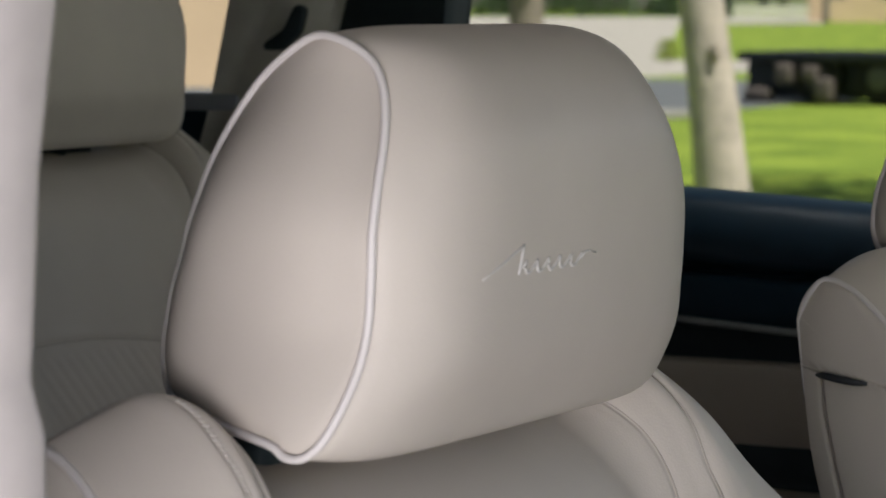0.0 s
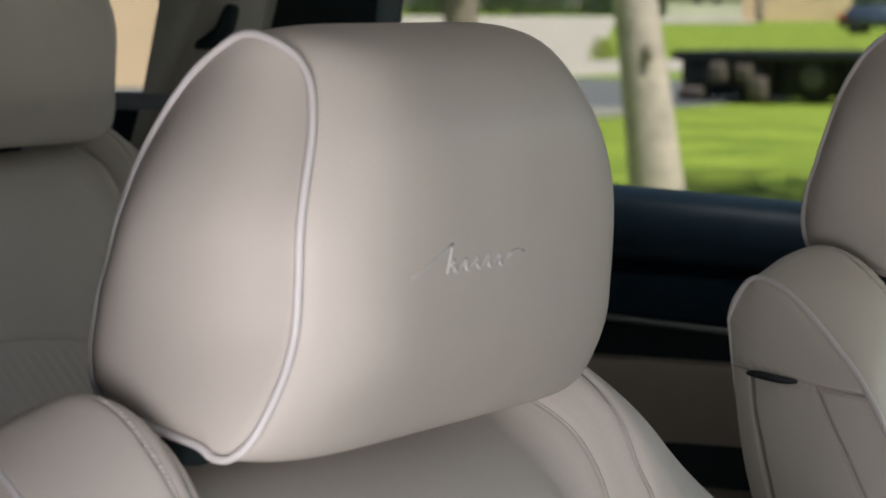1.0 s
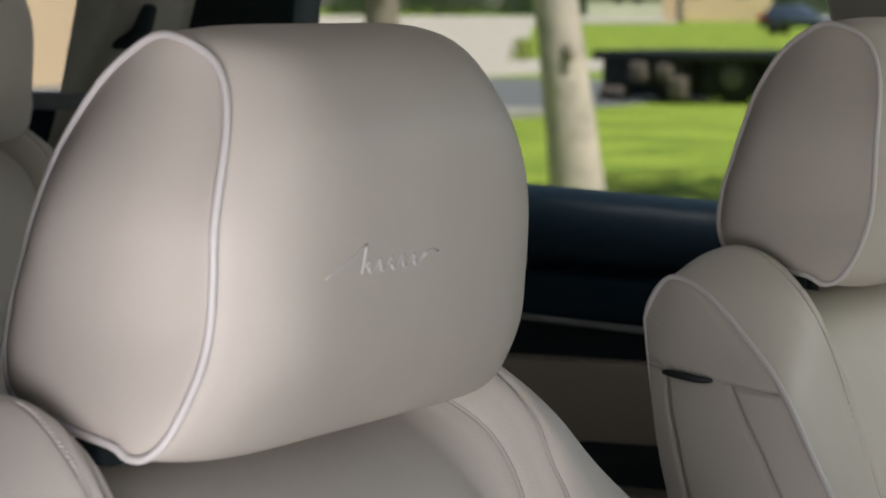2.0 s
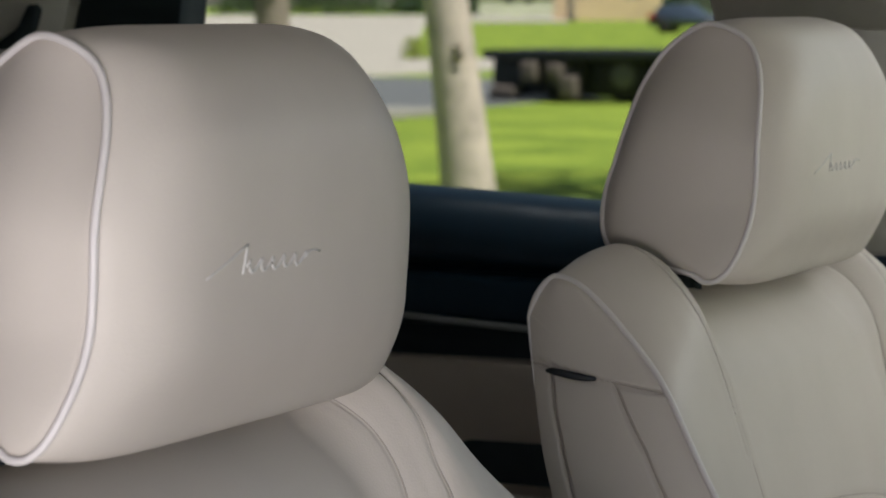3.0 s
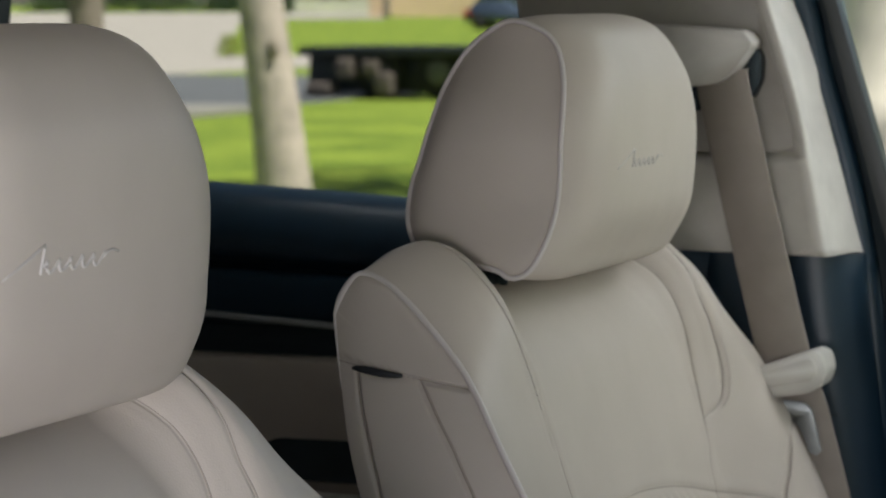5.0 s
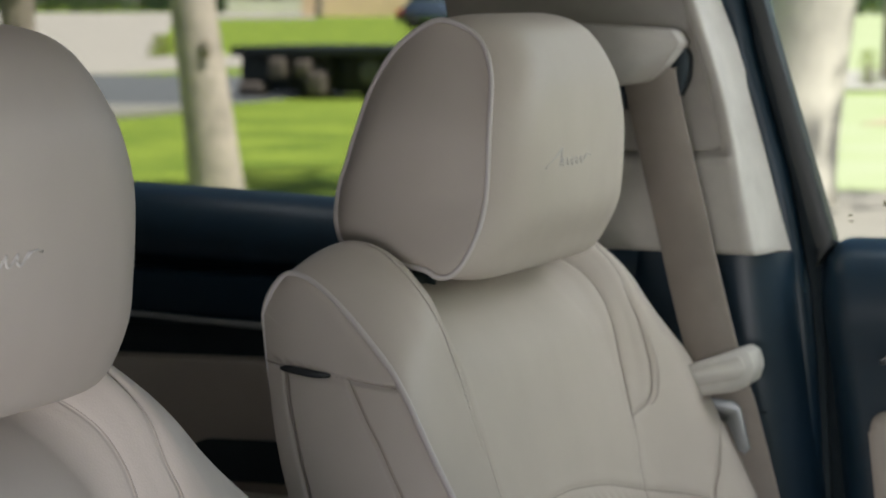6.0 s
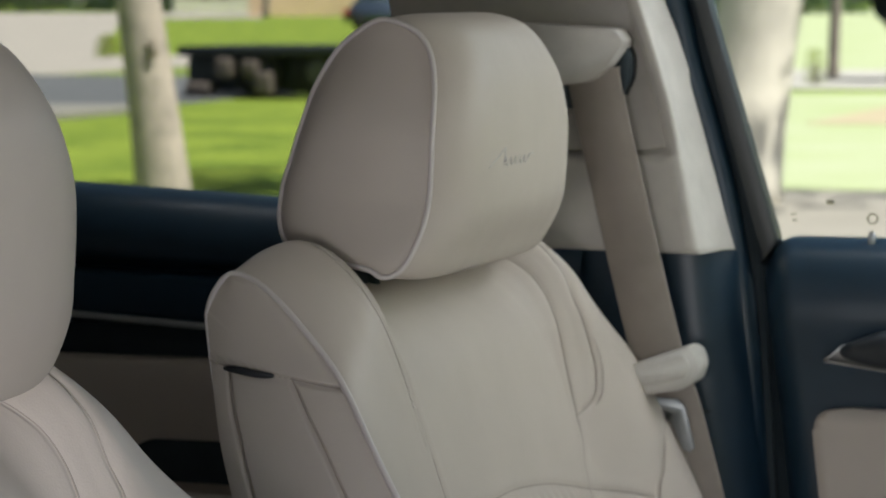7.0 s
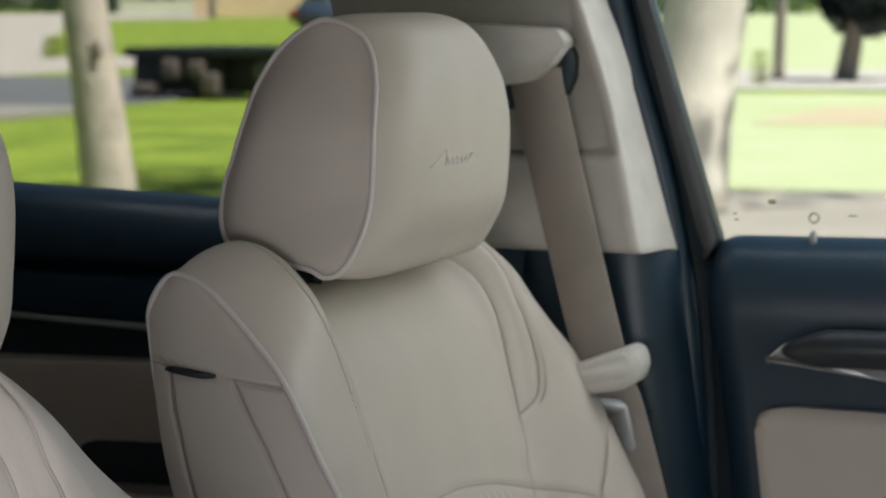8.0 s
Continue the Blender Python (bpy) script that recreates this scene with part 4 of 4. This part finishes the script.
def house(at, width, depth, height, turn, wall_mat, label, openings):
    """A low house whose front faces -y before it is turned."""
    h = thing("house", (0, 0, 0), label, "house")
    bm = bmesh.new()
    xs = sorted({-width / 2, width / 2, *[o[0] for o in openings], *[o[1] for o in openings]})
    zs = sorted({0, height, *[o[2] for o in openings], *[o[3] for o in openings]})
    for a, b in zip(xs, xs[1:]):
        for c, d in zip(zs, zs[1:]):
            if not any(o[0] <= a and b <= o[1] and o[2] <= c and d <= o[3] for o in openings):
                block(bm, (a, 0, c), (b, 0.25, d), 0.0)
    block(bm, (-width / 2, 0.25, 0), (-width / 2 + 0.25, depth, height), 0)
    block(bm, (width / 2 - 0.25, 0.25, 0), (width / 2, depth, height), 0)
    block(bm, (-width / 2 + 0.25, depth - 0.25, 0), (width / 2 - 0.25, depth, height), 0)
    part("wall", bm, wall_mat, h, smooth=False)
    bm = bmesh.new()
    a, b, c = width / 2 + 0.5, -0.5, depth + 0.5
    v = [bm.verts.new(p) for p in ((-a, b, height), (a, b, height), (a, c, height), (-a, c, height), (-a, depth / 2, height + 2), (a, depth / 2, height + 2))]
    for f in ((0, 1, 5, 4), (2, 3, 4, 5), (1, 2, 5), (3, 0, 4), (0, 3, 2, 1)):
        bm.faces.new([v[i] for i in f])
    part("roof", bm, ROOFING, h, "brown shingled roof", smooth=False)
    for o in openings:
        bm = bmesh.new()
        block(bm, (o[0], 0.10, o[2]), (o[1], 0.14, o[3]), 0)
        w = part("window", bm, FRAME, h, "dark window pane", smooth=False)
        bm = bmesh.new()
        block(bm, (o[0] - 0.06, -0.05, o[2] - 0.10), (o[1] + 0.06, 0.0, o[2]), 0.01)
        part("sill", bm, WHITEWALL, w, "pale window sill")
    h.matrix_basis = pose(at[0], at[1], 0, 0, 0, turn)
    return h


house((-98.8, 254.0), 10.0, 8, 4.0, 22, STUCCO, "tan stucco house beyond the street", [(-3.2, -1.8, 2.2, 3.3), (1.5, 3.0, 2.2, 3.3)])
house((-154.0, 363.0), 10.5, 6, 3.0, 27, WHITEWALL, "white painted house beyond the street", [(-1.8, -0.6, 1.7, 2.6), (0.8, 2.0, 1.7, 2.6)])
house((-30.0, 44.0), 8.0, 6, 3.2, 42, STUCCO, "tan stucco house beside the street", [(-2.8, -1.8, 1.7, 2.6)])

# flatbed trailer at the kerb
trailer = thing("flatbed_trailer", (-14.6, 42.6, 0.03), "dark steel flatbed trailer parked by the lawn", "trailer")
bm = bmesh.new()
block(bm, (-18.15, 41.40, 0.66), (-10.95, 43.60, 0.80), 0.02)
block(bm, (-17.75, 41.80, 0.46), (-11.35, 41.95, 0.66), 0.01)
block(bm, (-17.75, 43.00, 0.46), (-11.35, 43.15, 0.66), 0.01)
part("deck", bm, DARKMETAL, trailer, "dark steel deck and beams")
# Solid dark block that fills the space under the deck.
bm = bmesh.new()
block(bm, (-18.14, 41.75, 0.10), (-11.2, 42.45, 0.66), 0.05, 2)
part("undercarriage", bm, DARKMETAL, trailer, "dark block under the deck between the wheels")
for x in (-16.90, -15.90, -12.75):
    for y in (41.55, 43.15):
        bm = bmesh.new()
        tube(bm, [(x, y, 0.42), (x, y + 0.02, 0.42), (x, y + 0.24, 0.42), (x, y + 0.26, 0.42)], [0.33, 0.39, 0.39, 0.33], seg=28, up=(0, 0, 1))
        w = part("wheel", bm, TYRE, trailer, "black trailer tyre")
        bm = bmesh.new()
        tube(bm, [(x, y - 0.012, 0.42), (x, y + 0.01, 0.42)], [0.16, 0.21], seg=20)
        part("rim", bm, RIM, w, "dull grey wheel rim")
for x0, x1, z0, z1 in ((-17.50, -17.23, 0.33, 0.63), (-17.08, -16.81, 0.37, 0.60), (-16.86, -16.58, 0.06, 0.42), (-18.00, -17.58, 0.06, 0.26)):
    bm = bmesh.new()
    block(bm, (x0, 41.30, z0), (x1, 41.62, z1), 0.05, 3)
    part("tool_box", bm, RUST, trailer, "worn pinkish-grey box under the deck")

# parked car across the street
car = thing("parked_car", (-50.8, 141.8, 0.0), "dark blue-grey car with red tail lamps parked across the street", "car")
bm = bmesh.new()
prof = [(0.0, 0.35), (0.0, 0.95), (0.15, 1.02), (0.55, 1.48), (2.0, 1.52), (2.7, 1.05), (3.9, 0.90), (4.0, 0.40)]
rows = [[(-52.6 + a, 141.0 + 1.75 * s, (b - 0.3) * (1 - 0.10 * (2 * s - 1) ** 4) + 0.3) for a, b in prof] for s in [i / 10 for i in range(11)]]
vs = sheet(bm, rows, False, True)
bm.faces.new(vs[0])
bm.faces.new(vs[-1])
part("body", bm, BLUEPAINT, car, "dark blue-grey painted body")
for y in (140.97, 142.45):
    bm = bmesh.new()
    block(bm, (-52.66, y, 0.72), (-52.30, y + 0.32, 1.02), 0.02)
    part("tail_lamp", bm, REDLAMP, car, "red tail lamp")
for x in (-51.8, -49.5):
    for y in (140.96, 142.5):
        bm = bmesh.new()
        tube(bm, [(x, y, 0.33), (x, y + 0.22, 0.33)], 0.33, seg=20)
        part("wheel", bm, TYRE, car, "black tyre")


copy_thing(car, pose(-187.7, 400.0, 0.0))


def shrub(at, r, h, mat, label, seed):
    rnd = random.Random(seed)
    s = thing("shrub", (*at, 0), label, "shrub", "shrubs across the street")
    bm = bmesh.new()
    for i in range(900):
        a, f = rnd.random() * math.tau, rnd.random() ** 0.5
        z = h * rnd.random()
        q = r * f * (1 - 0.5 * (z / h) ** 2) * (1 + 0.2 * math.sin(4 * a + seed))
        p = Vector((at[0] + q * math.cos(a), at[1] + q * math.sin(a), z))
        u, w = Vector((rnd.gauss(0, 1), rnd.gauss(0, 1), rnd.gauss(0, 1))).normalized() * 0.07 * r, Vector((rnd.gauss(0, 1), rnd.gauss(0, 1), rnd.gauss(0, 1))).normalized() * 0.05 * r
        bm.faces.new([bm.verts.new(p - u), bm.verts.new(p + w), bm.verts.new(p + u), bm.verts.new(p - w)])
    part("foliage", bm, mat, s, "dense green leaves", smooth=False)
    bm = bmesh.new()
    tube(bm, [(at[0], at[1], -0.02), (at[0], at[1], h * 0.7)], [0.06, 0.02], seg=6)
    part("stem", bm, DARKBARK, s, "short woody stem")


for i in range(12):
    shrub((-200 + 9.0 * i, 372 + 1.5 * math.sin(i * 2.1)), 5.0, 3.4 + 0.8 * math.sin(i), LEAF, "green shrub beyond the street", 20 + i)
for i in range(8):
    shrub((-80 + 9.0 * i, 262 + 1.5 * math.sin(i * 1.7)), 5.0, 3.4, LEAF, "green shrub behind the lawn", 40 + i)
shrub((-32.7, 70.1), 0.42, 0.62, LIME, "small lime-green shrub on the concrete apron", 60)
shrub((-9.85, 49.3), 0.24, 0.62, LIME, "small green shrub beside the young tree", 61)
